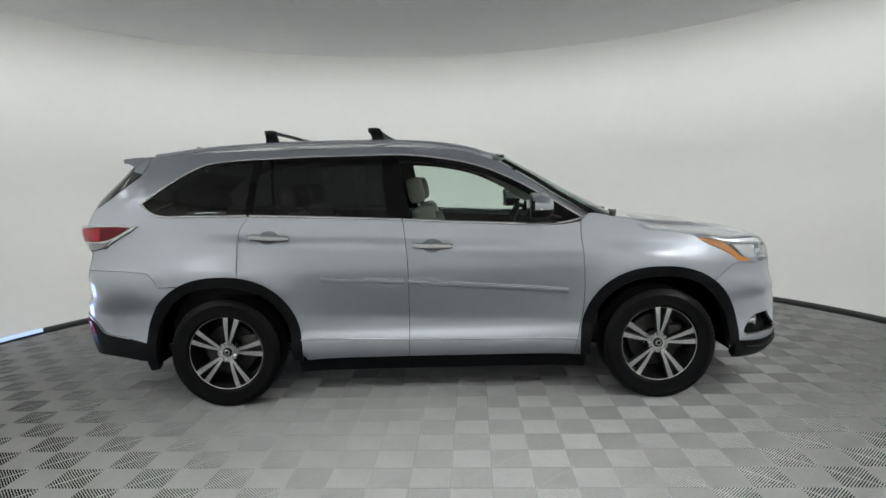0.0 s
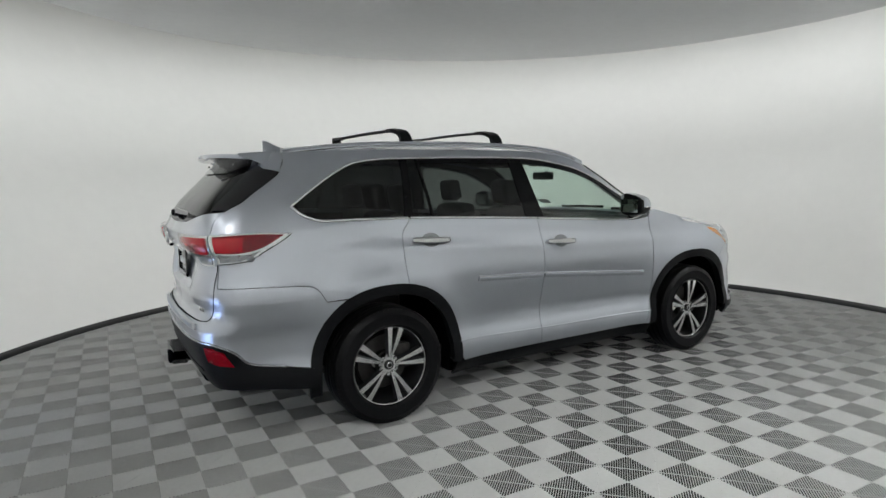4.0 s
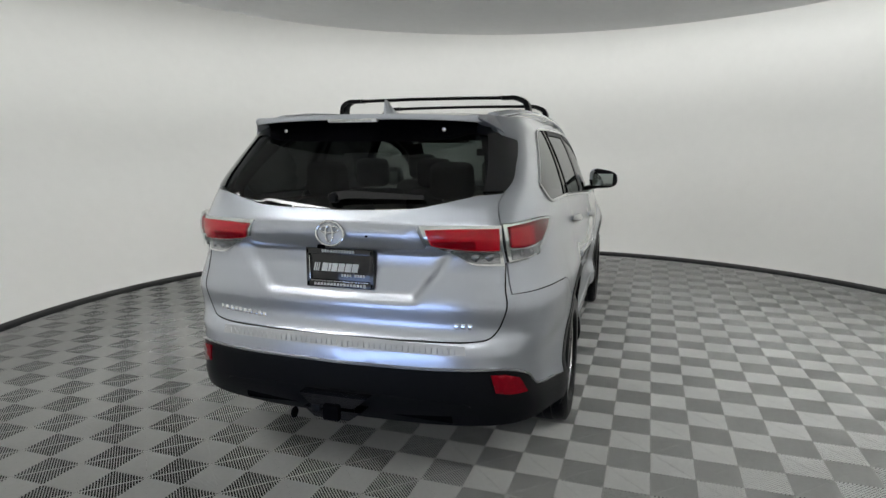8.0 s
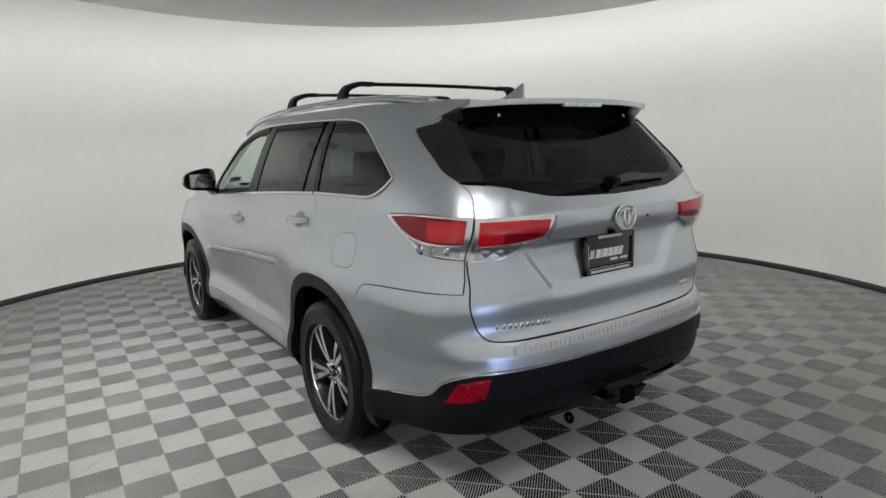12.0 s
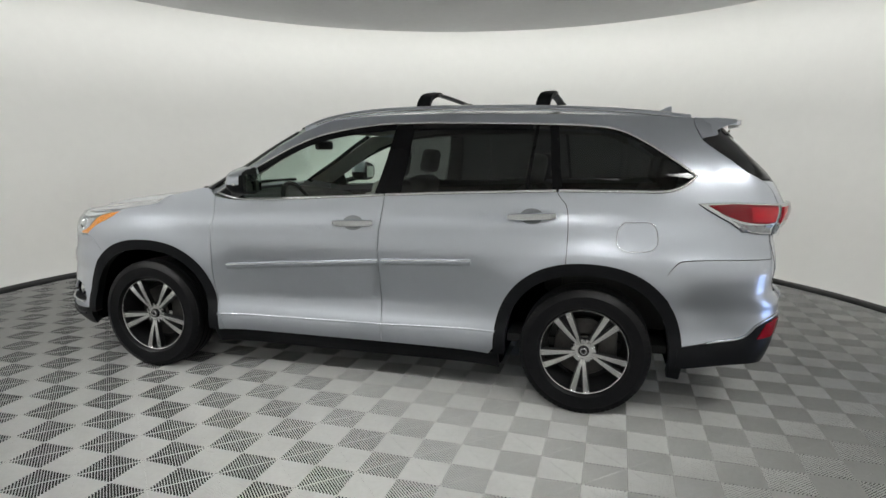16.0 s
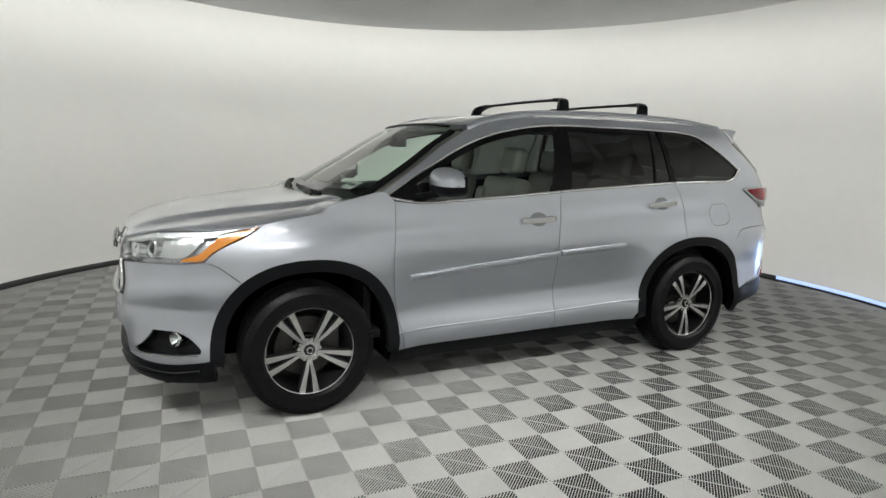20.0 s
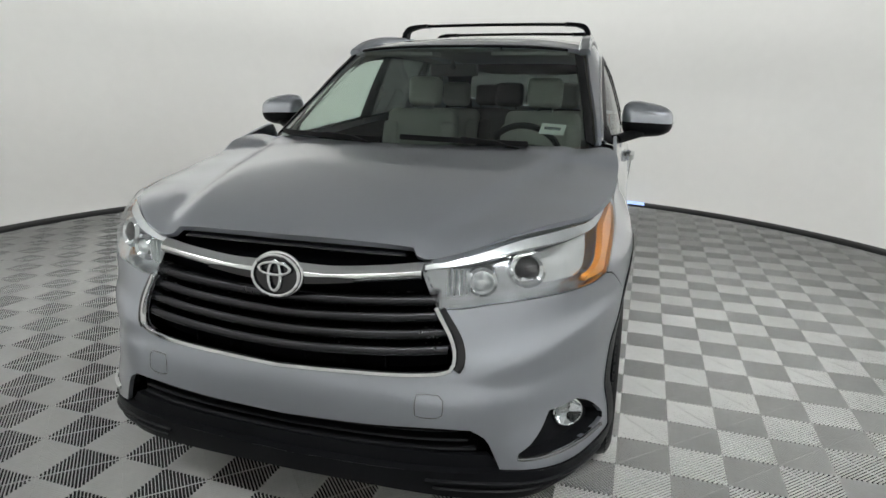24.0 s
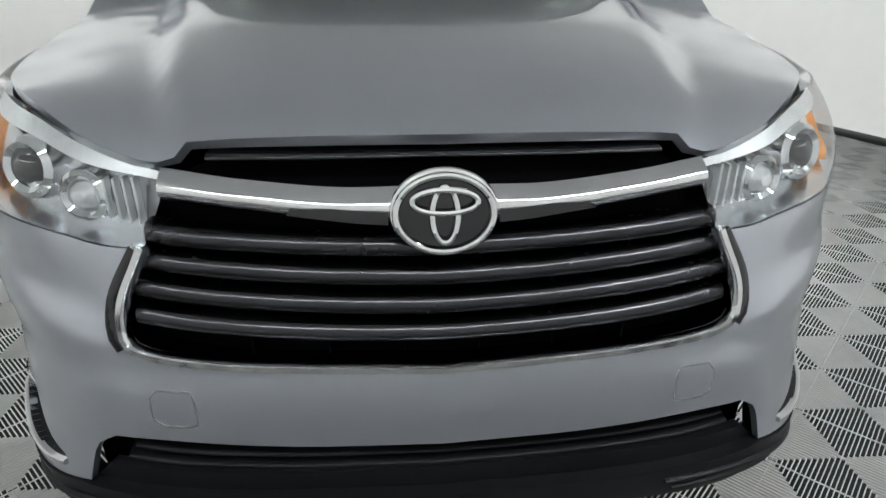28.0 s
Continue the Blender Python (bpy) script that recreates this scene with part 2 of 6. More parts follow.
def spline(pts, step):
    """Smooth open curve through the points, resampled."""
    p = np.array(pts, float)
    if len(p) > 2:
        q = np.vstack([2 * p[0] - p[1], p, 2 * p[-1] - p[-2]])
        out = []
        for i in range(1, len(q) - 2):
            a, b, c, d = q[i - 1:i + 3]
            for t in np.linspace(0, 1, 12, endpoint=False):
                out.append(0.5 * (2 * b + (c - a) * t + (2 * a - 5 * b + 4 * c - d) * t * t + (3 * b - a - 3 * c + d) * t ** 3))
        p = np.vstack([out, q[-2]])
    s = np.concatenate([[0], np.cumsum(np.linalg.norm(np.diff(p, axis=0), axis=1))])
    n = max(1, int(round(s[-1] / step)))
    k = np.linspace(0, s[-1], n + 1)
    return np.stack([np.interp(k, s, p[:, j]) for j in range(p.shape[1])], 1)


# ---------------------------------------------------------------- the room


NSEG = 192
WALL_C, WALL_R = (-0.15, -0.15), 5.55
TOP = 4.1


def band(stations):
    """Closed band of revolution between circles (cx, cy, r, z)."""
    v, f = [], []
    for cx, cy, r, z in stations:
        for i in range(NSEG):
            a = 2 * math.pi * i / NSEG
            v.append((cx + r * math.cos(a), cy + r * math.sin(a), z))
    for k in range(len(stations) - 1):
        for i in range(NSEG):
            j = (i + 1) % NSEG
            f.append((k * NSEG + j, k * NSEG + i, (k + 1) * NSEG + i, (k + 1) * NSEG + j))
    return v, f


def blend(t, z, grow=0.0):
    return (PAD_C[0] * (1 - t) + WALL_C[0] * t, PAD_C[1] * (1 - t) + WALL_C[1] * t, PAD_R * (1 - t) + WALL_R * t + grow, z)


cove = [blend(0, -0.02, 0.03)]
for i in range(29):
    z = 0.03 + 3.17 * (i / 28) ** 1.8
    cove.append(blend((z / 3.2) ** 0.7, z, 0.03))
wall_rows = cove + [(*WALL_C, WALL_R + 0.03, TOP), (*WALL_C, WALL_R + 0.15, TOP), (*WALL_C, WALL_R + 0.15, -0.02)]
v, f = band(wall_rows)
wall = link("wall_round", v, f, WALLWHITE, kind="structure", label="white round studio wall leaning outwards", category="wall")
v, f = band([(*PAD_C, PAD_R + 0.032, -0.02), (*PAD_C, PAD_R + 0.032, 0.05), (*PAD_C, PAD_R + 0.02, 0.055), (*PAD_C, PAD_R - 0.005, 0.03), (*PAD_C, PAD_R - 0.012, 0.012), (*PAD_C, PAD_R - 0.012, -0.02)])
baseboard = link("baseboard", v, f, STRIPBLACK, kind="structure", label="black rubber edge strip round the tiled floor", category="baseboard")
# the strip of daylight under the loading door
gap_v, gap_f = [], []
for i in range(25):
    a = radians(158 + 23 * i / 24)
    for r, z in ((PAD_R - 0.018, 0.026), (PAD_R - 0.018, 0.064)):
        gap_v.append((PAD_C[0] + r * math.cos(a), PAD_C[1] + r * math.sin(a), z))
    if i:
        gap_f.append((2 * i - 2, 2 * i, 2 * i + 1, 2 * i - 1))
link("door_gap", gap_v, gap_f, DAYLIGHT, kind="structure", label="thin line of blue daylight under the loading door", category="door gap")
def slab(centre, radius, z, thick):
    """Round slab with a rounded rim."""
    st = [(*centre, r, z) for r in (0.02, 0.6, 1.2, 1.8, 2.4, 3.0, 3.6, radius - 0.03)]
    st += [(*centre, radius - 0.008, z + 0.008), (*centre, radius, z + 0.03), (*centre, radius, z + thick), (*centre, 0.02, z + thick)]
    v, f = band(st)
    f += [tuple(range(NSEG)), tuple(range(len(v) - 1, len(v) - NSEG - 1, -1))]
    return v, f


v, f = slab(PAD_C, PAD_R, CEILING, 0.045)
link("ceiling", v, f, CEILGREY, kind="structure", label="flat grey round ceiling hung clear of the wall", category="ceiling")
v, f = slab(WALL_C, WALL_R + 0.15, TOP, 0.08)
link("ceiling_upper", v, f, WALLWHITE, kind="structure", label="white upper ceiling above the hung one", category="ceiling")

floor = link("floor", [(-6, -6, -0.022), (6, -6, -0.022), (6, 6, -0.022), (-6, 6, -0.022)], [(0, 1, 2, 3)], FLOORDARK, kind="structure",
             label="grey ribbed plastic tile floor in a checker of diagonals", category="floor")

# ribbed tiles: four squares each, ribs on alternating diagonals
TILE_TURN, QUAD = radians(-1.895), 0.1991
TILE_O = Vector((-0.0791, 0.0003))


def clip(poly, a, b, c):
    """Keeps the side a x + b y <= c."""
    out = []
    for i, p in enumerate(poly):
        q = poly[(i + 1) % len(poly)]
        dp, dq = a * p[0] + b * p[1] - c, a * q[0] + b * q[1] - c
        if dp <= 0:
            out.append(p)
        if dp * dq < 0:
            t = dp / (dp - dq)
            out.append((p[0] + t * (q[0] - p[0]), p[1] + t * (q[1] - p[1])))
    return out


def tile_mesh():
    verts, faces = [], []
    step, half, cut, e = QUAD / 12, QUAD / 12 * 0.092, 0.0007, 0.0006

    def rib(poly, ox, oy, top, up, mid):
        """A rib on one diagonal, wider at its foot."""
        if len(poly) < 3:
            return
        n, m = len(verts), len(poly)
        sign = -1 if up else 1
        foot = []
        for x, y in poly:
            v = (x + sign * y - mid) * 0.5
            foot.append((x + 0.3 * v, y + 0.3 * sign * v))
        verts.extend([(ox + x, oy + y, top) for x, y in poly] + [(ox + x, oy + y, -0.0075) for x, y in foot])
        faces.append(tuple(range(n, n + m)))
        for i in range(m):
            j = (i + 1) % m
            faces.append((n + j, n + i, n + m + i, n + m + j))

    for qi in range(2):
        for qj in range(2):
            rising = (qi + qj) % 2 == 1
            ox, oy = qi * QUAD, qj * QUAD
            whole = [(e, e), (QUAD - e, e), (QUAD - e, QUAD - e), (e, QUAD - e)]

            def along(c, h, up):
                if up:
                    return clip(clip(whole, 1, -1, c + h), -1, 1, -c + h)
                return clip(clip(whole, 1, 1, QUAD + c + h), -1, -1, -QUAD - c + h)

            for k in range(-12, 13):
                poly = along(k * step, half, rising)
                # each rib is parted by a fine groove on the other diagonal
                for s in (1, -1):
                    if rising:
                        rib(clip(poly, s, s, s * QUAD - cut * 1.4), ox, oy, 0.0, True, k * step)
                    else:
                        rib(clip(poly, s, -s, -cut * 1.4), ox, oy, 0.0, False, QUAD + k * step)
            rib(along(0, 0.0007, not rising), ox, oy, -0.0035, not rising, QUAD if rising else 0.0)
    return verts, faces


TV, TF = tile_mesh()
tile_me = bpy.data.meshes.new("tile")
tile_me.from_pydata(TV, [], TF)
tile_me.materials.append(TILEGREY)

# ---------------------------------------------------------------- the car's skin
def curve(xs, vs):
    """Smooth monotone curve through a few stations."""
    xs, vs = np.array(xs, float), np.array(vs, float)
    d = np.diff(vs) / np.diff(xs)
    s = d[:-1] + d[1:]
    m = np.concatenate([[d[0]], np.where(d[:-1] * d[1:] > 0, 2 * d[:-1] * d[1:] / np.where(s == 0, 1, s), 0), [d[-1]]])

    def f(x):
        x = np.clip(np.asarray(x, float), xs[0], xs[-1])
        i = np.clip(np.searchsorted(xs, x) - 1, 0, len(xs) - 2)
        h = xs[i + 1] - xs[i]
        t = (x - xs[i]) / h
        return (1 + 2 * t) * (1 - t) ** 2 * vs[i] + t * (1 - t) ** 2 * h * m[i] + t * t * (3 - 2 * t) * vs[i + 1] + t * t * (t - 1) * h * m[i + 1]
    return f


HUB, AXLE = 1.395, 0.355


def taper(x):
    return np.where(x > 0, 0.072, 0.028) * (x / 2.4) ** 2


def bulge(x, z):
    """Fender flares, wide hips and the sculpted lower doors."""
    out = 0
    for cx in (HUB, -HUB):
        r = np.hypot(x - cx, z - 0.36)
        out = out + 0.030 * np.exp(-(np.maximum(r - 0.48, 0) / 0.14) ** 2)
    out = out + np.where(x > 0, 0.042, 0.026) * np.clip((np.abs(x) - 0.6) / 1.2, 0, 1) ** 1.5
    out = out * np.clip((1.10 - z) / 0.22, 0, 1)
    mid = np.exp(-(x / 0.88) ** 4)
    crease = 0.555 - 0.03 * x
    d = z - crease
    door = np.where(d > 0, -0.024 * np.clip(1 - d / 0.24, 0, 1) ** 1.5, -0.024 + 0.020 * np.clip(-d / 0.15, 0, 1))
    shelf = np.clip((-1.72 - x) / 0.22, 0, 1) * 0.022 * np.exp(-((z - 0.79) / 0.11) ** 4)
    line = 1.000 - 0.040 * x
    shoulder = 0.0045 * np.exp(-((z - line) / 0.036) ** 2) - 0.004 * np.exp(-((z - line - 0.085) / 0.04) ** 2)
    return out + mid * door + shelf + shoulder * np.clip((1.75 - np.abs(x)) / 0.4, 0, 1)


def nose_relief(y, z):
    """The front bumper's brow and hollow beside the grille, rising outwards."""
    ridge = 0.655 + 0.075 * np.clip((y - 0.50) / 0.35, 0, 1)
    d = z - ridge
    lump = 0.020 * np.exp(-((d - 0.01) / 0.13) ** 2) - 0.013 * np.exp(-((d - 0.065) / np.where(d < 0.065, 0.040, 0.075)) ** 2)
    return lump * np.clip((y - 0.49) / 0.10, 0, 1)


class Skin:
    """Half outline of the body at each height. u: 0-1 nose to front wheel, 1-2 flank, 2-3 rear wheel to tail; below 0 and above 3 the other side."""

    def __init__(self, w, xf, xr, front, rear, xcf, xcr):
        self.w, self.ends, self.shape, self.xc = w, (xf, xr), (front, rear), (xcf, xcr)

    def outline(self, z, k):
        z = np.atleast_1d(z)[:, None]
        th = np.linspace(0, 1, 161)[None] * math.pi / 2
        bow, p, q = self.shape[k]
        low = np.clip((0.62 - z) / 0.3, 0, 1)
        p, q = p + 2.5 * low, q + 0.5 * low
        xc, end = self.xc[k], self.ends[k](z)
        y = self.w(z) * np.sin(th) ** (2 / p)
        x = xc + (end - np.sign(end - xc) * bow * y ** 2 - xc) * np.cos(th) ** (2 / q)
        y = y * (1 - taper(x))
        c = np.concatenate([np.zeros((len(z), 1)), np.cumsum(np.hypot(np.diff(x), np.diff(y)), axis=1)], axis=1)
        return x, y, c

    def P(self, u, z):
        u, z = np.asarray(u, float), np.asarray(z, float)
        side = np.where((u < 0) | (u > 3), -1.0, 1.0)
        u = np.where(u < 0, -u, np.where(u > 3, 6 - u, u))
        x, y = np.empty(len(u)), np.empty(len(u))
        for k, pick in ((0, u <= 1), (1, u >= 2)):
            idx = np.where(pick)[0]
            for a in range(0, len(idx), 2000):
                ii = idx[a:a + 2000]
                X, Y, c = self.outline(z[ii], k)
                t = (u[ii] if k == 0 else 3 - u[ii]) * c[:, -1]
                j = np.clip((c < t[:, None]).sum(1) - 1, 0, 159)
                r = np.arange(len(ii))
                w = (t - c[r, j]) / np.maximum(c[r, j + 1] - c[r, j], 1e-9)
                x[ii] = X[r, j] + w * (X[r, j + 1] - X[r, j])
                y[ii] = Y[r, j] + w * (Y[r, j + 1] - Y[r, j])
        ii = np.where((u > 1) & (u < 2))[0]
        x[ii] = self.xc[0] + (self.xc[1] - self.xc[0]) * (u[ii] - 1)
        y[ii] = self.w(z[ii]) * (1 - taper(x[ii]))
        y = y + bulge(x, z) * np.clip((y - 0.45) / 0.33, 0, 1)
        dent = nose_relief(y, z) * np.clip((x - 1.72) / 0.25, 0, 1)
        x, y = x + dent * np.clip((x - 1.9) / 0.3, 0, 1), y + dent * np.clip((y - 0.6) / 0.25, 0, 1)
        wide = 0.36 + (z - 0.86) * 0.75
        hollow = np.clip((wide - y) / 0.055, 0, 1) * np.clip((z - 0.855) / 0.028, 0, 1) * np.clip((1.100 - z) / 0.03, 0, 1)
        x = x + np.where(x < -2.2, 0.030 * hollow * hollow * (3 - 2 * hollow), 0)
        return np.stack([x, y * side, z], 1)

    def N(self, u, z, s=1):
        e = 2e-3
        u, z = np.asarray(u, float), np.asarray(z, float)
        n = np.cross(self.P(u + e, z) - self.P(u - e, z), self.P(u, z + e) - self.P(u, z - e))
        n /= np.linalg.norm(n, axis=1)[:, None] + 1e-12
        return n

    def x(self, x, z):
        """Station on the flank at length x."""
        a, b = self.xc
        if b <= x <= a:
            return (1 + (x - a) / (b - a), z)
        k = 0 if x > a else 1
        X, Y, c = self.outline(z, k)
        t = (np.interp(-x, -X[0], c[0]) if k == 0 else np.interp(x, X[0], c[0])) / c[0, -1]
        return (t if k == 0 else 3 - t, z)

    def y(self, y, z, rear=False):
        """Station on the nose or the tail at width y."""
        X, Y, c = self.outline(z, int(rear))
        t = np.interp(y, Y[0], c[0]) / c[0, -1]
        return (3 - t if rear else t, z)


WIDTH = curve([0.18, 0.28, 0.36, 0.42, 0.50, 0.60, 0.70, 0.80, 0.88, 0.95, 1.03, 1.11, 1.18, 1.25, 1.34, 1.45, 1.55, 1.60, 1.65, 1.70],
              [0.80, 0.872, 0.893, 0.889, 0.874, 0.878, 0.888, 0.900, 0.905, 0.900, 0.888, 0.872, 0.855, 0.836, 0.808, 0.767, 0.720, 0.692, 0.65, 0.58])
TAIL = curve([0.22, 0.35, 0.48, 0.60, 0.685, 0.712, 0.76, 0.85, 0.95, 1.0, 1.06, 1.10, 1.16, 1.22, 1.28, 1.34, 1.45, 1.55, 1.62, 1.70],
             [-2.27, -2.39, -2.44, -2.46, -2.457, -2.425, -2.414, -2.424, -2.412, -2.402, -2.406, -2.436, -2.455, -2.43, -2.40, -2.36, -2.25, -2.15, -2.08, -2.0])
NOSE = curve([0.18, 0.28, 0.40, 0.55, 0.65, 0.75, 0.85, 0.93, 0.98, 1.04, 1.10, 1.25], [2.20, 2.30, 2.325, 2.34, 2.33, 2.315, 2.30, 2.285, 2.25, 2.16, 2.0, 1.8])
SCREEN = curve([1.02, 1.10, 1.16, 1.24, 1.35, 1.45, 1.55, 1.62, 1.70], [1.52, 1.38, 1.27, 1.12, 0.91, 0.74, 0.56, 0.43, 0.22])
LOWER = Skin(WIDTH, NOSE, TAIL, (0.08, 5.0, 2.9), (0.07, 8.5, 4.3), 1.30, -1.2)
UPPER = Skin(WIDTH, SCREEN, TAIL, (0.15, 9, 3.5), (0.07, 8.5, 4.3), -0.2, -1.2)

METRES = {LOWER: (1.75, 2.5, 1.95), UPPER: (1.9, 1.0, 1.95)}


def flat(skin, pts):
    """(u, z) to lengths in metres, for the triangles."""
    a, b, c = METRES[skin]
    u = np.asarray(pts, float)
    s = np.interp(u[:, 0], [-1, 0, 1, 2, 3, 4], [-a, 0, a, a + b, a + b + c, a + b + 2 * c])
    return np.stack([s, u[:, 1]], 1)


def unflat(skin, pts):
    a, b, c = METRES[skin]
    return np.stack([np.interp(pts[:, 0], [-a, 0, a, a + b, a + b + c, a + b + 2 * c], [-1, 0, 1, 2, 3, 4]), pts[:, 1]], 1)


def inside(p, poly):
    x, y = p[:, 0][:, None], p[:, 1][:, None]
    x0, y0 = poly[:, 0][None], poly[:, 1][None]
    x1, y1 = np.roll(poly[:, 0], -1)[None], np.roll(poly[:, 1], -1)[None]
    c = ((y0 > y) != (y1 > y)) & (x < (x1 - x0) * (y - y0) / np.where(y1 == y0, 1e-12, y1 - y0) + x0)
    return c.sum(1) % 2 == 1


def loop(edges, step=0.022):
    """Closed outline from smooth runs that meet at corners."""
    out = []
    for e in edges:
        out.append(spline(e, step)[:-1] if len(e) > 1 else np.array(e))
    return np.vstack(out)


def inset(poly, d):
    if (np.roll(poly[:, 0], -1) * poly[:, 1] - poly[:, 0] * np.roll(poly[:, 1], -1)).sum() > 0:
        poly = poly[::-1]
    t = np.roll(poly, -1, 0) - np.roll(poly, 1, 0)
    t /= np.linalg.norm(t, axis=1)[:, None] + 1e-12
    return poly + d * np.stack([-t[:, 1], t[:, 0]], 1)


def fill(outer, holes=(), grid=0.035):
    """Triangles over an outline with holes, in the plane."""
    allp = [outer, *holes]
    lo, hi = outer.min(0), outer.max(0)
    gx, gy = np.arange(lo[0], hi[0], grid), np.arange(lo[1], hi[1], grid)
    g = np.array([(x + (grid / 2 if j % 2 else 0), y) for j, y in enumerate(gy) for x in gx]) if len(gx) and len(gy) else np.zeros((0, 2))
    if len(g):
        keep = inside(g, outer)
        for h in holes:
            keep &= ~inside(g, h)
        g = g[keep]
    edge = np.vstack(allp)
    if len(g):
        d = np.concatenate([np.sqrt(((g[i:i + 500, None] - edge[None]) ** 2).sum(2)).min(1) for i in range(0, len(g), 500)])
        g = g[d > grid * 0.55]
    verts = [Vector(p) for p in edge] + [Vector(p) for p in g]
    edges, n = [], 0
    for p in allp:
        edges += [(n + i, n + (i + 1) % len(p)) for i in range(len(p))]
        n += len(p)
    v, _, f, *_ = delaunay_2d_cdt(verts, edges, [], 0, 1e-6)
    v = np.array([tuple(p) for p in v])
    f = np.array([t for t in f if len(t) == 3])
    c = v[f].mean(1)
    keep = inside(c, outer)
    for h in holes:
        keep &= ~inside(c, h)
    return v, f[keep]


def shell(name, place, outer, holes, mat, parent, label="", lip=0.014, grid=0.035, side=1, lift=0.0, back=False):
    """A sheet-metal panel: place(points) gives 3D points and normals; its rims are folded inwards by lip."""
    v2, f = fill(outer, holes, grid)
    p, n = place(v2)
    p = p + n * lift
    faces = [tuple(t) for t in f]
    a, b, c = p[f[:, 0]], p[f[:, 1]], p[f[:, 2]]
    if (np.einsum("ij,ij->i", np.cross(b - a, c - a), n[f[:, 0]])).sum() < 0:
        faces = [t[::-1] for t in faces]
    verts = [tuple(q) for q in p]
    if lip:
        count = {}
        for t in faces:
            for i in range(3):
                count[(t[i], t[(i + 1) % 3])] = 1
        rim = [e for e in count if (e[1], e[0]) not in count]
        new_top, new_low = {}, {}
        for e in rim:
            for i in e:
                if i not in new_top:
                    new_top[i] = len(verts)
                    verts.append(tuple(p[i] - n[i] * 0.0003))
                    new_low[i] = len(verts)
                    verts.append(tuple(p[i] - n[i] * lip))
        for i, j in rim:
            faces.append((new_top[j], new_top[i], new_low[i], new_low[j]))
    if side < 0:
        verts = [(x, -y, z) for x, y, z in verts]
        faces = [t[::-1] for t in faces]
    return link(name, verts, faces, mat, parent, label)


def on(skin, depth=0.0):
    def place(v2):
        uz = unflat(skin, v2)
        n = skin.N(uz[:, 0], uz[:, 1])
        p = skin.P(uz[:, 0], uz[:, 1])
        flipn = np.sign(np.einsum("ij,ij->i", n, p - np.array([0, 0, 0.8]) * 1.0)).reshape(-1, 1)
        n = n * np.where(flipn == 0, 1, flipn)
        return p - n * depth, n
    return place


def panel(name, skin, edges, mat, parent, label="", holes=(), gap=0.0020, both=False, side=1, depth=0.0, lip=0.014, grid=0.035, lift=0.0):
    poly = inset(loop([flat(skin, e) for e in edges]), gap)
    hs = [loop([flat(skin, e) for e in h]) for h in holes]
    return shell(name, on(skin, depth), poly, hs, mat, parent, label, lip, grid, side, lift)


def ring(skin, run, width, out=0.006, depth=0.004, closed=False):
    """Raised strip along a run of (u, z) stations."""
    q = spline(flat(skin, run), 0.02)
    uz = unflat(skin, q)
    p, n = skin.P(uz[:, 0], uz[:, 1]), skin.N(uz[:, 0], uz[:, 1])
    sg = np.sign(np.einsum("ij,ij->i", n, p - np.array([0, 0, 0.8])))[:, None]
    n = n * sg
    t = np.gradient(p, axis=0)
    t /= np.linalg.norm(t, axis=1)[:, None]
    s = np.cross(n, t)
    verts, faces = [], []
    sec = [(-0.5, -depth), (-0.5, out * 0.6), (-0.28, out), (0.28, out), (0.5, out * 0.6), (0.5, -depth)]
    for i in range(len(p)):
        for a, h in sec:
            verts.append(p[i] + s[i] * a * width + n[i] * h)
    k = len(sec)
    for i in range(len(p) - 1):
        for j in range(k - 1):
            faces.append((i * k + j, i * k + j + 1, (i + 1) * k + j + 1, (i + 1) * k + j))
    faces += [tuple(range(k)), tuple(range((len(p) - 1) * k, len(p) * k))[::-1]]
    return np.array(verts), faces


def strip(name, skin, run, width, mat, parent, label="", side=1, out=0.006):
    v, f = ring(skin, run, width, out)
    if side < 0:
        v = v * np.array([1, -1, 1])
    ob = link(name, v, f, mat, parent, label)
    bm = bmesh.new()
    bm.from_mesh(ob.data)
    bmesh.ops.recalc_face_normals(bm, faces=bm.faces)
    for e in bm.edges:
        if len(e.link_faces) == 2 and e.calc_face_angle(0) > radians(50):
            e.smooth = False
    bm.to_mesh(ob.data)
    bm.free()
    return ob


car = tagged(new("suv_car"), "silver SUV with black arch trim, parked on ribbed tiles", "car")
LX, LF, LR = LOWER.x, LOWER.y, lambda y, z: LOWER.y(y, z, True)
UX, UF, UR = UPPER.x, UPPER.y, lambda y, z: UPPER.y(y, z, True)


def runs(f, pairs):
    return [f(a, b) for a, b in pairs]


def square(a):
    c, s = abs(math.cos(radians(a))), abs(math.sin(radians(a)))
    return (c ** 2.3 + s ** 2.3) ** (-1 / 2.3)


def arc(f, cx, r, a0, a1, n=14):
    """Run round a wheel arch, a little squarer than a circle."""
    return [f(cx + r * square(a) * math.cos(radians(a)), AXLE + r * square(a) * math.sin(radians(a))) for a in np.linspace(a0, a1, n)]


# seams that neighbouring panels share
A_EDGE = runs(LX, [(0.905, 1.150), (0.905, 1.05), (0.917, 0.94), (0.922, 0.76), (0.914, 0.60), (0.885, 0.45), (0.85, 0.30)])
B_EDGE = runs(LX, [(-0.222, 1.185), (-0.208, 1.05), (-0.196, 0.90), (-0.20, 0.57), (-0.208, 0.305)])
C_EDGE = runs(LX, [(-1.213, 1.232), (-1.237, 1.195), (-1.266, 1.16), (-1.28, 1.07), (-1.281, 0.96), (-1.277, 0.835)])
BELT_F = runs(LX, [(-0.222, 1.185), (0.15, 1.160), (0.55, 1.138), (0.76, 1.134), (0.905, 1.150)])
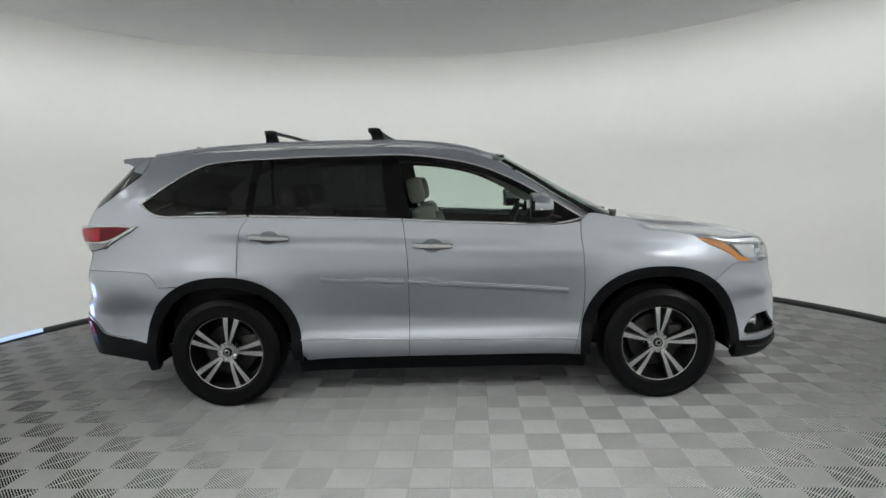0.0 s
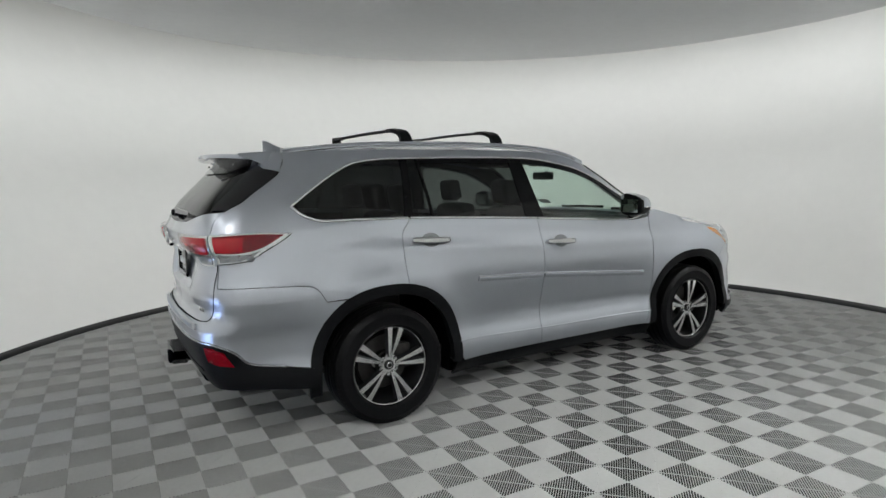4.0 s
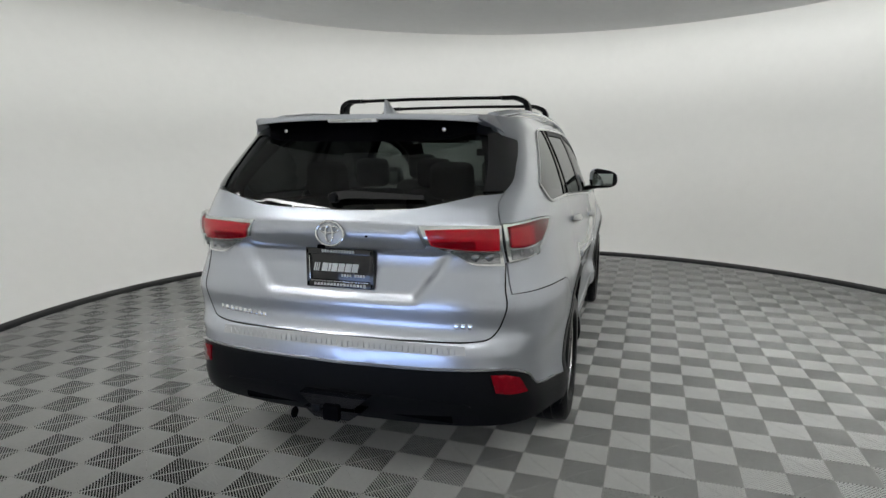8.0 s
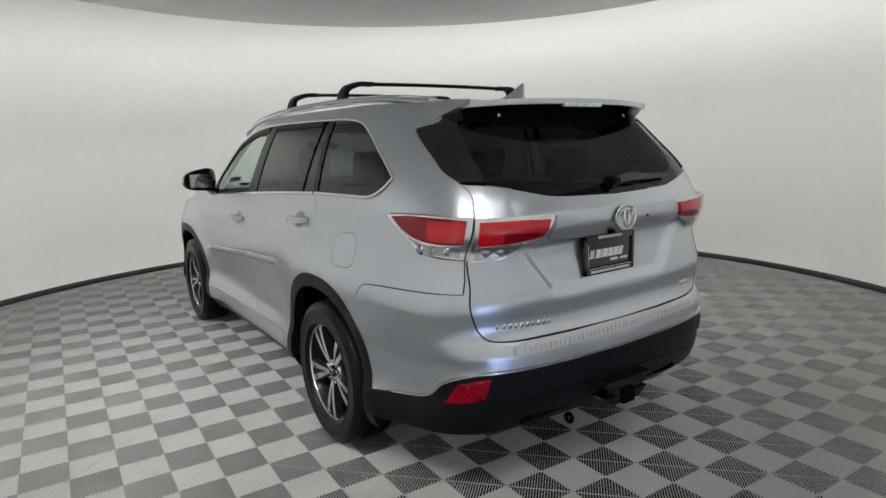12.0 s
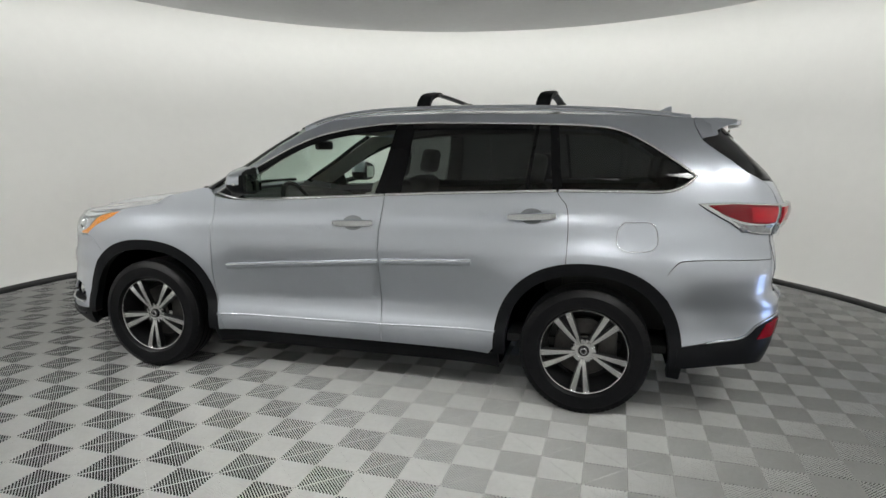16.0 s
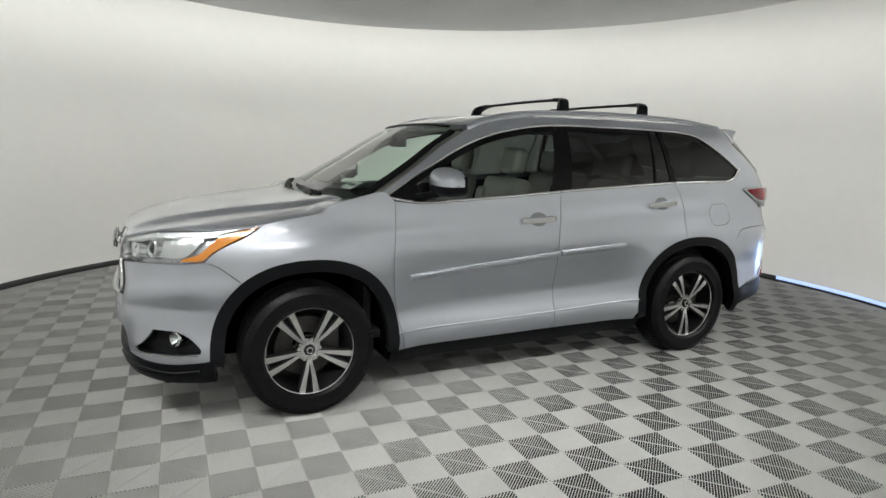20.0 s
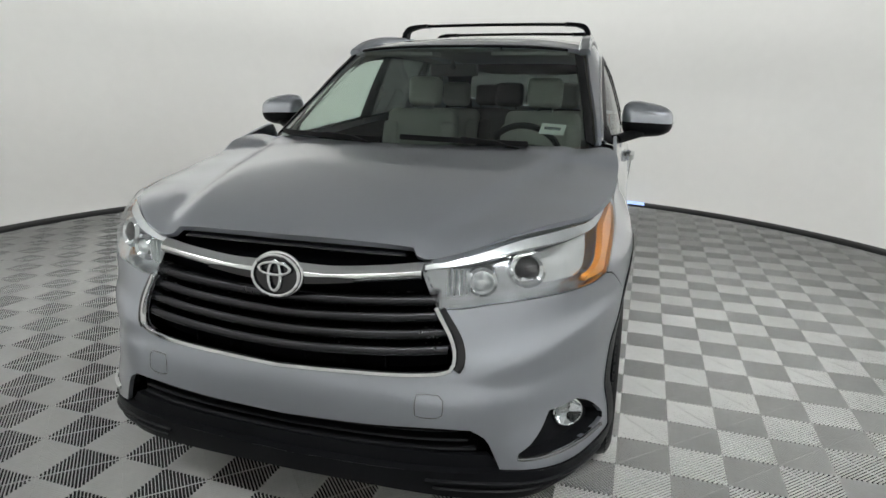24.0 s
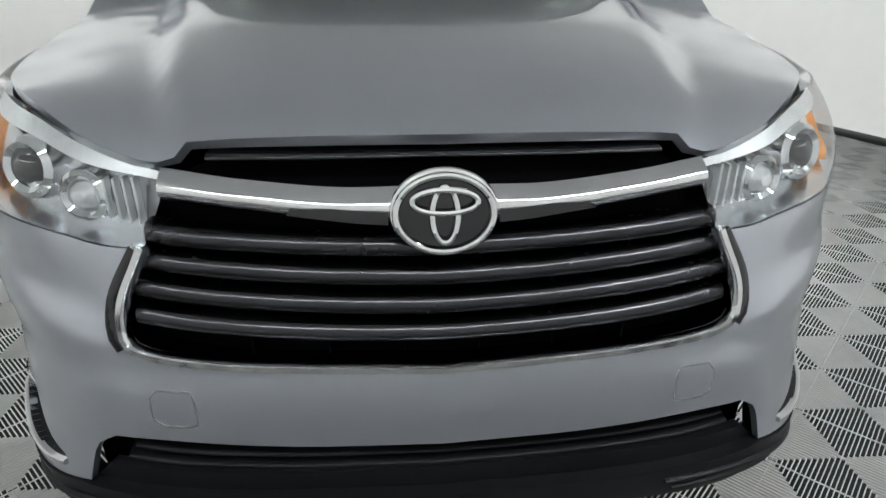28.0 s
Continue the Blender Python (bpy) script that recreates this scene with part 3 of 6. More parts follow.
BELT_R = runs(LX, [(-1.213, 1.232), (-0.75, 1.212), (-0.222, 1.185)])
ARCH = 0.485
FENDER_TOP = runs(LX, [(0.905, 1.150), (0.96, 1.20), (1.05, 1.19), (1.15, 1.165), (1.25, 1.139), (1.292, 1.112), (1.34, 1.090), (1.484, 1.066), (1.607, 1.045)])
HEAD_REAR = runs(LX, [(1.607, 1.045), (1.705, 0.985), (1.80, 0.942), (1.87, 0.90), (1.905, 0.862)])
HEAD_LOW = [LX(1.905, 0.862), LX(2.0, 0.852), LF(0.662, 0.848), LF(0.564, 0.841), LF(0.501, 0.829), LF(0.44, 0.828)]
HEAD_IN = runs(LF, [(0.44, 0.828), (0.412, 0.885), (0.388, 0.943)])
HEAD_TOP = [LF(0.388, 0.943), LF(0.443, 0.955), LF(0.526, 0.978), LF(0.62, 1.006), LX(2.0, 1.016), LX(1.872, 1.018), LX(1.74, 1.032), LX(1.607, 1.045)]
BUMP_SEAM_F = runs(LX, [(1.905, 0.862), (1.84, 0.838), (1.775, 0.655)])
LAMP_LOW = [LX(-1.938, 1.188), LX(-1.994, 1.150), LX(-2.097, 1.094), LX(-2.187, 1.046), LR(0.702, 1.03)]
LAMP_TOP = [LR(0.690, 1.190), LX(-2.286, 1.192), LX(-2.12, 1.197), LX(-1.938, 1.188)]
GATE_MID = runs(LR, [(0.702, 1.03), (0.698, 0.97), (0.694, 0.905)])
GATE_UP = runs(UR, [(0.690, 1.190), (0.672, 1.270)]) + runs(UX, [(-2.251, 1.319), (-2.175, 1.360), (-2.100, 1.416), (-2.018, 1.472), (-1.952, 1.525), (-1.918, 1.599), (-1.915, 1.640)])
BUMP_SEAM_R = [LR(0.694, 0.905), LX(-2.153, 0.908), LX(-1.90, 0.898), LX(-1.835, 0.87), LX(-1.79, 0.80)]
WIN_TOP = runs(UX, [(0.935, 1.168), (0.82, 1.236), (0.682, 1.320), (0.464, 1.438), (0.25, 1.525), (0.0, 1.578), (-0.278, 1.604), (-0.75, 1.606), (-1.17, 1.600),
                    (-1.37, 1.592), (-1.52, 1.570), (-1.65, 1.512), (-1.79, 1.426), (-1.928, 1.330)])
WIN_REAR = runs(UX, [(-1.928, 1.330), (-1.855, 1.275), (-1.77, 1.248), (-1.60, 1.245), (-1.213, 1.240)])


def side_panels(s):
    fender = panel("front_fender", LOWER, [FENDER_TOP, HEAD_REAR, BUMP_SEAM_F[:2] + arc(LX, HUB, ARCH, 50, 50, 1), arc(LX, HUB, ARCH, 50, 187, 20), [arc(LX, HUB, ARCH, 187, 187, 1)[0], LX(0.85, 0.30)], A_EDGE[::-1]], PAINT, car, side=s)
    door = panel("front_door", LOWER, [BELT_F, A_EDGE, [LX(0.85, 0.30), LX(-0.208, 0.305)], B_EDGE[::-1]], PAINT, car, side=s, grid=0.02)
    rdoor = panel("rear_door", LOWER, [BELT_R, B_EDGE, [LX(-0.208, 0.305), LX(-0.885, 0.30)], arc(LX, -HUB, ARCH, -5, 76, 14)[1:], C_EDGE[::-1]], PAINT, car, side=s, grid=0.02)
    # quarter, pillars and roof side in one pressing
    up = [(-1.915, 1.640), (-1.5, 1.657), (-0.9, 1.662), (-0.3, 1.660), (0.0, 1.645)]
    top = runs(UX, up) + [UF(0.640, 1.605), UF(0.655, 1.56), UF(0.683, 1.46), UF(0.720, 1.34), UF(0.748, 1.24), UF(0.765, 1.17)]
    foot = [UF(0.765, 1.17), UX(0.99, 1.150), UX(0.935, 1.168)]
    quarter = panel("quarter_panel", UPPER, [top, foot, WIN_TOP, WIN_REAR, C_EDGE_U, arc(UX, -HUB, ARCH, 76, 118, 10), BUMP_SEAM_R_U[::-1], GATE_MID_U[::-1], LAMP_LOW_U[::-1], LAMP_TOP_U[::-1], GATE_UP],
                    PAINT, car, side=s)
    # black arch trims, bowed outwards
    for cx, a0, a1 in ((HUB, -2, 187), (-HUB, -6, 192)):
        outer = arc(LX, cx, 0.505, a0, a1, 30)
        inner = arc(LX, cx, 0.440, a1, a0, 30)
        panel("arch_trim", LOWER, [outer, [outer[-1], inner[0]], inner, [inner[-1], outer[0]]], CLAD, car, "black grained plastic arch trim", side=s, gap=0, lift=0.003, lip=0.05, grid=0.025)
    # chrome line and silver sill
    strip("sill_line", LOWER, runs(LX, [(0.895, 0.402), (0.4, 0.408), (-0.208, 0.417), (-0.9, 0.437)]), 0.012, PAINT, car, "bright sill line", s, 0.005)
    for a, b in (((0.818, 0.715), (-0.195, 0.798)), ((-0.222, 0.801), (-0.752, 0.826))):
        m = [(a[0] + (b[0] - a[0]) * t, a[1] + (b[1] - a[1]) * t) for t in (0, 0.33, 0.66, 1)]
        strip("door_moulding", LOWER, runs(LX, m), 0.036, PAINT, door if a[0] > 0 else rdoor, "silver rubbing strip", s, 0.014)
        strip("moulding_line", LOWER, runs(LX, [(x, z + 0.012) for x, z in m]), 0.007, CHROME, door if a[0] > 0 else rdoor, "bright line", s, 0.0165)
    rocker = panel("rocker_panel", LOWER, [runs(LX, [(0.93, 0.298), (-0.92, 0.298)]), runs(LX, [(-0.92, 0.298), (-0.92, 0.19)]), runs(LX, [(-0.92, 0.19), (0.93, 0.19)]), runs(LX, [(0.93, 0.19), (0.93, 0.298)])], CLAD, car, side=s, depth=0.012)
    return fender, door, rdoor, quarter


def re_u(pts):
    """The same stations on the upper skin."""
    out = []
    for u, z in pts:
        x, y, _ = LOWER.P([u], [z])[0]
        out.append(UX(x, z) if u < 2.55 else UR(min(abs(y), 0.9), z))
    return out


C_EDGE_U, BUMP_SEAM_R_U, GATE_MID_U, LAMP_LOW_U, LAMP_TOP_U = (re_u(p) for p in (C_EDGE, BUMP_SEAM_R, GATE_MID, LAMP_LOW, LAMP_TOP))
SIDES = {s: side_panels(s) for s in (1, -1)}


def other(pts, rear=False):
    """The same run on the car's other side, back to front."""
    return [((6 - u) if rear else -u, z) for u, z in pts[::-1]]


# front bumper: one pressing across the nose
GRILLE_SIDE = runs(LF, [(0.44, 0.828), (0.479, 0.747), (0.487, 0.692), (0.470, 0.665), (0.388, 0.655), (0.187, 0.646), (0.0, 0.638)])
MOUTH_TOP = runs(LF, [(0.0, 0.481), (0.226, 0.488), (0.418, 0.498), (0.530, 0.497)])
MOUTH_END = runs(LF, [(0.530, 0.497), (0.565, 0.470), (0.585, 0.42), (0.60, 0.376)])
SKIRT = [LF(0.60, 0.376), LF(0.66, 0.365), LF(0.74, 0.350), LX(2.05, 0.347), LX(1.93, 0.360), LX(1.872, 0.372)]
F_ARCH = arc(LX, HUB, ARCH, 2, 50, 10)
half = [GRILLE_SIDE[::-1], HEAD_LOW[::-1], BUMP_SEAM_F[:2] + [F_ARCH[-1]], F_ARCH[::-1], SKIRT[::-1], MOUTH_END[::-1], MOUTH_TOP[::-1]]
FOG = [LF(0.700, 0.518), LF(0.75, 0.512), LX(2.03, 0.505), LX(1.975, 0.470), LX(1.935, 0.410), LX(2.02, 0.396), LX(2.10, 0.397), LF(0.640, 0.405), LF(0.668, 0.440), LF(0.690, 0.480)]
fog_loop = [FOG + FOG[:1]]
fog_other = [other(FOG + FOG[:1])]
bumper_f = panel("front_bumper", LOWER, half + [other(e) for e in half[::-1]], PAINT, car, holes=[fog_loop, fog_other], grid=0.015)
# black chin
CHIN = [[LF(0.0, 0.352), LF(0.30, 0.357), LF(0.43, 0.362), LF(0.597, 0.372)], SKIRT, [SKIRT[-1], LX(1.865, 0.25)], [LX(1.865, 0.25), LX(2.0, 0.235), LX(2.1, 0.235), LF(0.60, 0.262), LF(0.30, 0.275), LF(0, 0.278)]]
panel("front_chin", LOWER, CHIN + [other(e) for e in CHIN[::-1]], CLAD, car, "black plastic chin", lift=0.004, lip=0.05)
for s in (1, -1):
    strip("chin_line", LOWER, [LX(1.95, 0.318), LX(2.08, 0.305), LF(0.66, 0.325), LF(0.56, 0.334), LF(0.42, 0.33)], 0.012, CLAD, car, "", s, 0.012)
    strip("chin_line", LOWER, [LX(2.06, 0.287), LF(0.68, 0.295), LF(0.58, 0.305), LF(0.44, 0.304)], 0.010, CLAD, car, "", s, 0.010)

# rear bumper and its black lower half
GATE_LOW = runs(LR, [(0.694, 0.905), (0.684, 0.83), (0.650, 0.742), (0.583, 0.708), (0.318, 0.700), (0.0, 0.697)])
BLACK_TOP = [LX(-1.872, 0.435), LX(-2.02, 0.460), LX(-2.20, 0.492), LR(0.775, 0.555), LR(0.72, 0.592), LR(0.635, 0.600), LR(0.365, 0.592), LR(0.0, 0.587)]
R_ARCH = arc(LX, -HUB, ARCH, 171, 115, 12)
rear_half = [GATE_LOW[::-1]] + [BUMP_SEAM_R] + [R_ARCH[::-1]] + [BLACK_TOP]
panel("rear_bumper", LOWER, rear_half + [other(e, True) for e in rear_half[::-1]], PAINT, car)
LOWBACK = [LR(0.0, 0.300), LR(0.35, 0.305), LR(0.55, 0.320), LR(0.74, 0.345), LX(-2.15, 0.345), LX(-1.95, 0.325), LX(-1.865, 0.320)]
low_half = [BLACK_TOP[::-1], [BLACK_TOP[0], LOWBACK[-1]], LOWBACK[::-1]]
black_r = panel("rear_skirt", LOWER, low_half + [other(e, True) for e in low_half[::-1]], CLAD, car, "black grained lower bumper", lift=0.005, lip=0.06)

# tailgate below the glass
GLASS_LOW = runs(UR, [(0.0, 1.240), (0.313, 1.250), (0.442, 1.271), (0.580, 1.302)]) + [UX(-2.262, 1.312)]
gate_half = [[p for p in re_u(GATE_LOW[::-1])], GATE_MID_U[::-1], [GATE_MID_U[0], UR(0.690, 1.190), UR(0.674, 1.265), UX(-2.262, 1.312)], GLASS_LOW[::-1]]
tailgate = panel("tailgate", UPPER, gate_half + [other(e, True) for e in gate_half[::-1]], PAINT, car, gap=0.0035, grid=0.02)


# hood: a height over the plan
HOOD_C = curve([1.0, 1.1, 1.33, 1.5, 1.7, 1.9, 2.1, 2.2, 2.27], [1.165, 1.16, 1.148, 1.128, 1.104, 1.073, 1.032, 1.003, 0.972])
HOOD_E = curve([1.0, 1.1, 1.25, 1.34, 1.484, 1.607, 1.74, 1.87, 2.0, 2.1, 2.2, 2.27], [1.17, 1.165, 1.142, 1.092, 1.068, 1.047, 1.034, 1.021, 1.019, 1.008, 0.978, 0.942])
HOOD_Y = curve([1.0, 1.25, 1.34, 1.484, 1.607, 1.74, 1.872, 2.0, 2.1, 2.195, 2.24, 2.27], [0.85, 0.848, 0.857, 0.853, 0.845, 0.82, 0.78, 0.705, 0.625, 0.526, 0.443, 0.37])


def hood_z(x, y):
    e = np.minimum(np.abs(y) / HOOD_Y(x), 1)
    z = HOOD_E(x) + (HOOD_C(x) - HOOD_E(x)) * (1 - e ** 3.4)
    crease = 0.37 + (2.24 - x) * 0.255
    d = np.clip((np.abs(y) - crease) / 0.055, 0, 1)
    out = np.clip((0.97 - e) / 0.25, 0, 1)
    return z + 0.007 - 0.019 * d * d * (3 - 2 * d) * out - 0.007 * np.clip(e, 0, 1) ** 6


def on_height(fz):
    def place(v2):
        x, y = v2[:, 0], v2[:, 1]
        e = 2e-3
        n = np.stack([-(fz(x + e, y) - fz(x - e, y)) / (2 * e), -(fz(x, y + e) - fz(x, y - e)) / (2 * e), np.ones(len(x))], 1)
        n /= np.linalg.norm(n, axis=1)[:, None]
        return np.stack([x, y, fz(x, y)], 1), n
    return place


side_run = [(2.236, 0.365), (2.252, 0.386), (2.238, 0.443), (2.193, 0.526), (2.098, 0.624), (2.0, 0.702), (1.872, 0.778), (1.74, 0.818), (1.607, 0.843), (1.484, 0.851), (1.34, 0.855), (1.292, 0.853), (1.25, 0.846)]
hood_half = [[(2.252, 0.0), (2.248, 0.2), (2.236, 0.365)], side_run, [(1.25, 0.846), (1.14, 0.80), (1.16, 0.70), (1.22, 0.5), (1.28, 0.25), (1.30, 0.0)]]
hood_edges = hood_half + [[(x, -y) for x, y in e[::-1]] for e in hood_half[::-1]]
hood = shell("hood", on_height(hood_z), inset(loop(hood_edges), -0.004), [], PAINT, car, lip=0.018, grid=0.025)

# roof
ROOF_C = curve([-2.05, -1.9, -1.6, -1.2, -0.7, -0.2, 0.1, 0.3, 0.47], [1.632, 1.652, 1.680, 1.700, 1.706, 1.694, 1.668, 1.640, 1.604])


def roof_z(x, y):
    return ROOF_C(x) - 0.040 * (np.abs(y) / 0.6) ** 3.0


roof_half = [[(0.458, 0.0), (0.44, 0.3), (0.40, 0.5), (0.365, 0.615)], [(0.365, 0.615), (0.0, 0.628), (-0.9, 0.628), (-1.5, 0.612), (-1.93, 0.56)], [(-1.93, 0.56), (-1.945, 0.3), (-1.95, 0.0)]]
roof = shell("roof", on_height(roof_z), inset(loop(roof_half + [[(x, -y) for x, y in e[::-1]] for e in roof_half[::-1]]), 0.001), [], PAINT, car, lip=0.02, grid=0.05)

# glass
ws_half = [[UF(0.0, 1.600), UF(0.4, 1.592), UF(0.625, 1.572)], [UF(0.625, 1.572), UF(0.662, 1.46), UF(0.70, 1.34), UF(0.735, 1.22), UF(0.75, 1.165)], [UF(0.75, 1.165), UF(0.5, 1.150), UF(0.0, 1.143)]]
windscreen = panel("windscreen", UPPER, ws_half + [other(e) for e in ws_half[::-1]], WINDSCREEN, car, "clear green-tinted windscreen", depth=0.004, lip=0)
for s in (1, -1):
    front_w = [runs(UX, [(0.925, 1.163), (0.76, 1.140), (0.55, 1.146), (0.15, 1.168), (-0.17, 1.186)]), runs(UX, [(-0.17, 1.186), (-0.235, 1.40), (-0.27, 1.598)]),
               WIN_TOP[6::-1]]
    panel("door_window", UPPER, front_w, DOORGLASS, SIDES[s][1], "green-tinted front door glass", side=s, depth=0.006, lip=0, gap=0.0)
    rear_w = [runs(UX, [(-0.30, 1.193), (-0.75, 1.22), (-1.205, 1.240)]), runs(UX, [(-1.205, 1.240), (-1.165, 1.598)]), runs(UX, [(-1.165, 1.598), (-0.75, 1.604), (-0.35, 1.603)]), runs(UX, [(-0.35, 1.603), (-0.33, 1.40), (-0.30, 1.193)])]
    panel("door_window", UPPER, rear_w, PRIVACY, SIDES[s][2], "dark privacy glass", side=s, depth=0.006, lip=0, gap=0.0)
    quarter_w = [runs(UX, [(-1.225, 1.242), (-1.185, 1.597)]), WIN_TOP[8:], WIN_REAR]
    panel("quarter_window", UPPER, quarter_w, PRIVACY, car, "dark privacy glass", side=s, depth=0.006, lip=0, gap=0.0)
    pil = [runs(UX, [(-0.155, 1.186), (-0.215, 1.40), (-0.25, 1.602)]), runs(UX, [(-0.25, 1.602), (-0.36, 1.604)]), runs(UX, [(-0.36, 1.604), (-0.345, 1.40), (-0.312, 1.19)]), runs(UX, [(-0.312, 1.19), (-0.155, 1.186)])]
    panel("b_pillar", UPPER, pil, PILLARBLACK, car, "gloss black door pillar", side=s, depth=0.002, gap=0)
    pil = [runs(UX, [(-1.035, 1.235), (-1.075, 1.602)]), runs(UX, [(-1.075, 1.602), (-1.093, 1.602)]), runs(UX, [(-1.093, 1.602), (-1.052, 1.235)]), runs(UX, [(-1.052, 1.235), (-1.035, 1.235)])]
    panel("window_divider", UPPER, pil, PILLARBLACK, SIDES[s][2], "", side=s, depth=0.001, gap=0, grid=0.02)
    pil = [runs(UX, [(-1.188, 1.240), (-1.15, 1.602)]), runs(UX, [(-1.15, 1.602), (-1.20, 1.601)]), runs(UX, [(-1.20, 1.601), (-1.24, 1.240)]), runs(UX, [(-1.24, 1.240), (-1.188, 1.240)])]
    panel("c_pillar", UPPER, pil, PILLARBLACK, car, "gloss black pillar", side=s, depth=0.0015, gap=0, grid=0.02)
    strip("glass_seal", UPPER, runs(UX, [(0.80, 1.225), (0.668, 1.302), (0.455, 1.418), (0.245, 1.503), (0.0, 1.556), (-0.25, 1.581)]), 0.036, CLAD, SIDES[s][1], "black glass seal", s, 0.002)
    strip("glass_seal", UPPER, runs(UX, [(-0.35, 1.585), (-0.75, 1.588), (-1.06, 1.585)]), 0.028, CLAD, SIDES[s][2], "black glass seal", s, 0.002)
    strip("belt_trim", UPPER, runs(UX, [(0.93, 1.163), (0.76, 1.138), (0.55, 1.143), (0.15, 1.165), (-0.22, 1.189)]), 0.017, CHROME, SIDES[s][1], "chrome belt trim", s, 0.009)
    strip("belt_trim", UPPER, runs(UX, [(-0.228, 1.190), (-0.75, 1.217), (-1.208, 1.237)]), 0.017, CHROME, SIDES[s][2], "chrome belt trim", s, 0.009)
    strip("window_trim", UPPER, runs(UX, [(-1.222, 1.238), (-1.60, 1.243), (-1.77, 1.246), (-1.86, 1.275), (-1.928, 1.330)]), 0.017, CHROME, car, "chrome window trim", s, 0.009)
    strip("window_trim", UPPER, WIN_TOP, 0.013, CHROME, car, "chrome window trim", s, 0.007)
rg_half = [GLASS_LOW, [UX(-2.262, 1.312)] + runs(UR, [(0.640, 1.44), (0.592, 1.565), (0.56, 1.60)]), runs(UR, [(0.56, 1.60), (0.3, 1.61), (0.0, 1.612)])]
rear_glass = panel("rear_window", UPPER, rg_half + [other(e, True) for e in rg_half[::-1]], PRIVACY, tailgate, "dark tinted tailgate glass", depth=0.003, lip=0, gap=0.001)

# ---------------------------------------------------------------- wheels
def wheel(place, phase, side):
    w = tagged(new("wheel"), "")
    w.parent = car
    w.matrix_world = Matrix.Translation(place) @ Matrix.Rotation(0 if side > 0 else math.pi, 4, "Z")
    prof = [(0.236, -0.185), (0.262, -0.198), (0.305, -0.204), (0.340, -0.192), (0.354, -0.178), (0.359, -0.160)]
    for g in (-0.135, -0.085, -0.035):
        prof += [(0.360, g - 0.006), (0.351, g - 0.004), (0.351, g + 0.004), (0.360, g + 0.006)]
    prof += [(0.359, 0.000), (0.353, 0.018), (0.340, 0.032), (0.322, 0.039), (0.318, 0.0415), (0.312, 0.040), (0.285, 0.043), (0.262, 0.037), (0.256, 0.039), (0.250, 0.033), (0.240, 0.022), (0.236, 0.010)]
    tyre = part("tyre", lathe(prof, 96), RUBBER, w, "black road tyre", sharp=40)
    bm = bmesh.new()
    for i in range(72):
        a = 2 * math.pi * i / 72
        m = Matrix.Rotation(-a, 4, "Y") @ Matrix.Translation((0.3385, 0.012, 0)) @ Matrix.Rotation(radians(-32), 4, "Z")
        bmesh.ops.create_cube(bm, size=1, matrix=m @ Matrix.Diagonal((0.016, 0.034, 0.0215, 1)))
    part("tread", bm, RUBBER, tyre, smooth=False, sharp=0)
    rim = part("rim", lathe([(0.234, 0.012), (0.236, 0.018), (0.243, 0.0205), (0.249, 0.018), (0.250, 0.010), (0.243, 0.004), (0.228, -0.02), (0.218, -0.10), (0.222, -0.17), (0.240, -0.19)], 72), ALLOY, w, "bright machined rim edge")
    part("barrel", lathe([(0.2345, 0.013), (0.232, 0.008), (0.223, -0.02), (0.211, -0.10), (0.205, -0.15), (0.06, -0.155)], 64), ALLOYDARK, rim, "dark grey wheel barrel")
    for k in range(5):
        a0 = radians(phase + 72 * k)
        for sgn in (-1, 1):
            bm = bmesh.new()
            rows = []
            for t in (0, 0.12, 0.3, 0.5, 0.75, 0.93, 1.0):
                r = 0.045 + t * 0.192
                off = sgn * (0.003 + 0.036 * t ** 0.9)
                half = 0.0095 + 0.0095 * t
                y = 0.010 - 0.012 * (1 - t) + 0.010 * math.sin(t * math.pi) * 0.6
                ca, sa = math.cos(a0), math.sin(a0)
                row = []
                for q, yy in ((-half, y - 0.002), (-half + 0.002, y), (half - 0.002, y), (half, y - 0.002), (half + 0.004, y - 0.035), (-half - 0.004, y - 0.035)):
                    px, pz = r, off + q
                    row.append(bm.verts.new((px * ca - pz * sa, yy, px * sa + pz * ca)))
                rows.append(row)
            for p, q in zip(rows, rows[1:]):
                for j in range(6):
                    bm.faces.new((p[j], p[(j + 1) % 6], q[(j + 1) % 6], q[j]))
            bm.faces.new(rows[0])
            bm.faces.new(rows[-1])
            bmesh.ops.recalc_face_normals(bm, faces=bm.faces)
            sp = part("spoke", bm, ALLOY, rim, "machined bright spoke with dark flank", sharp=25)
            sp.data.materials.append(ALLOYDARK)
            for poly in sp.data.polygons:
                if abs(poly.normal.y) < 0.75 or poly.normal.y < 0:
                    poly.material_index = 1
        # dark web that joins the pair to its neighbour behind
        bm = bmesh.new()
        rows = []
        for t in np.linspace(0, 1, 6):
            r = 0.05 + t * 0.18
            row = []
            for q in (-1, -0.4, 0.4, 1):
                ang = a0 + q * radians(19 - 6 * t)
                row.append(bm.verts.new((r * math.cos(ang), -0.020 - 0.012 * (1 - abs(q)), r * math.sin(ang))))
            rows.append(row)
        for p, q in zip(rows, rows[1:]):
            for j in range(3):
                bm.faces.new((p[j], p[j + 1], q[j + 1], q[j]))
        part("spoke_web", bm, ALLOYDARK, rim)
    part("hub_face", lathe([(0.0, -0.012), (0.045, -0.006), (0.066, -0.008), (0.074, -0.022), (0.074, -0.05)], 40), ALLOY, rim)
    part("centre_cap", lathe([(0.0, 0.006), (0.020, 0.005), (0.028, 0.001), (0.031, -0.008)], 32), GLOSSBLACK, w, "dark wheel cap with a bright oval")
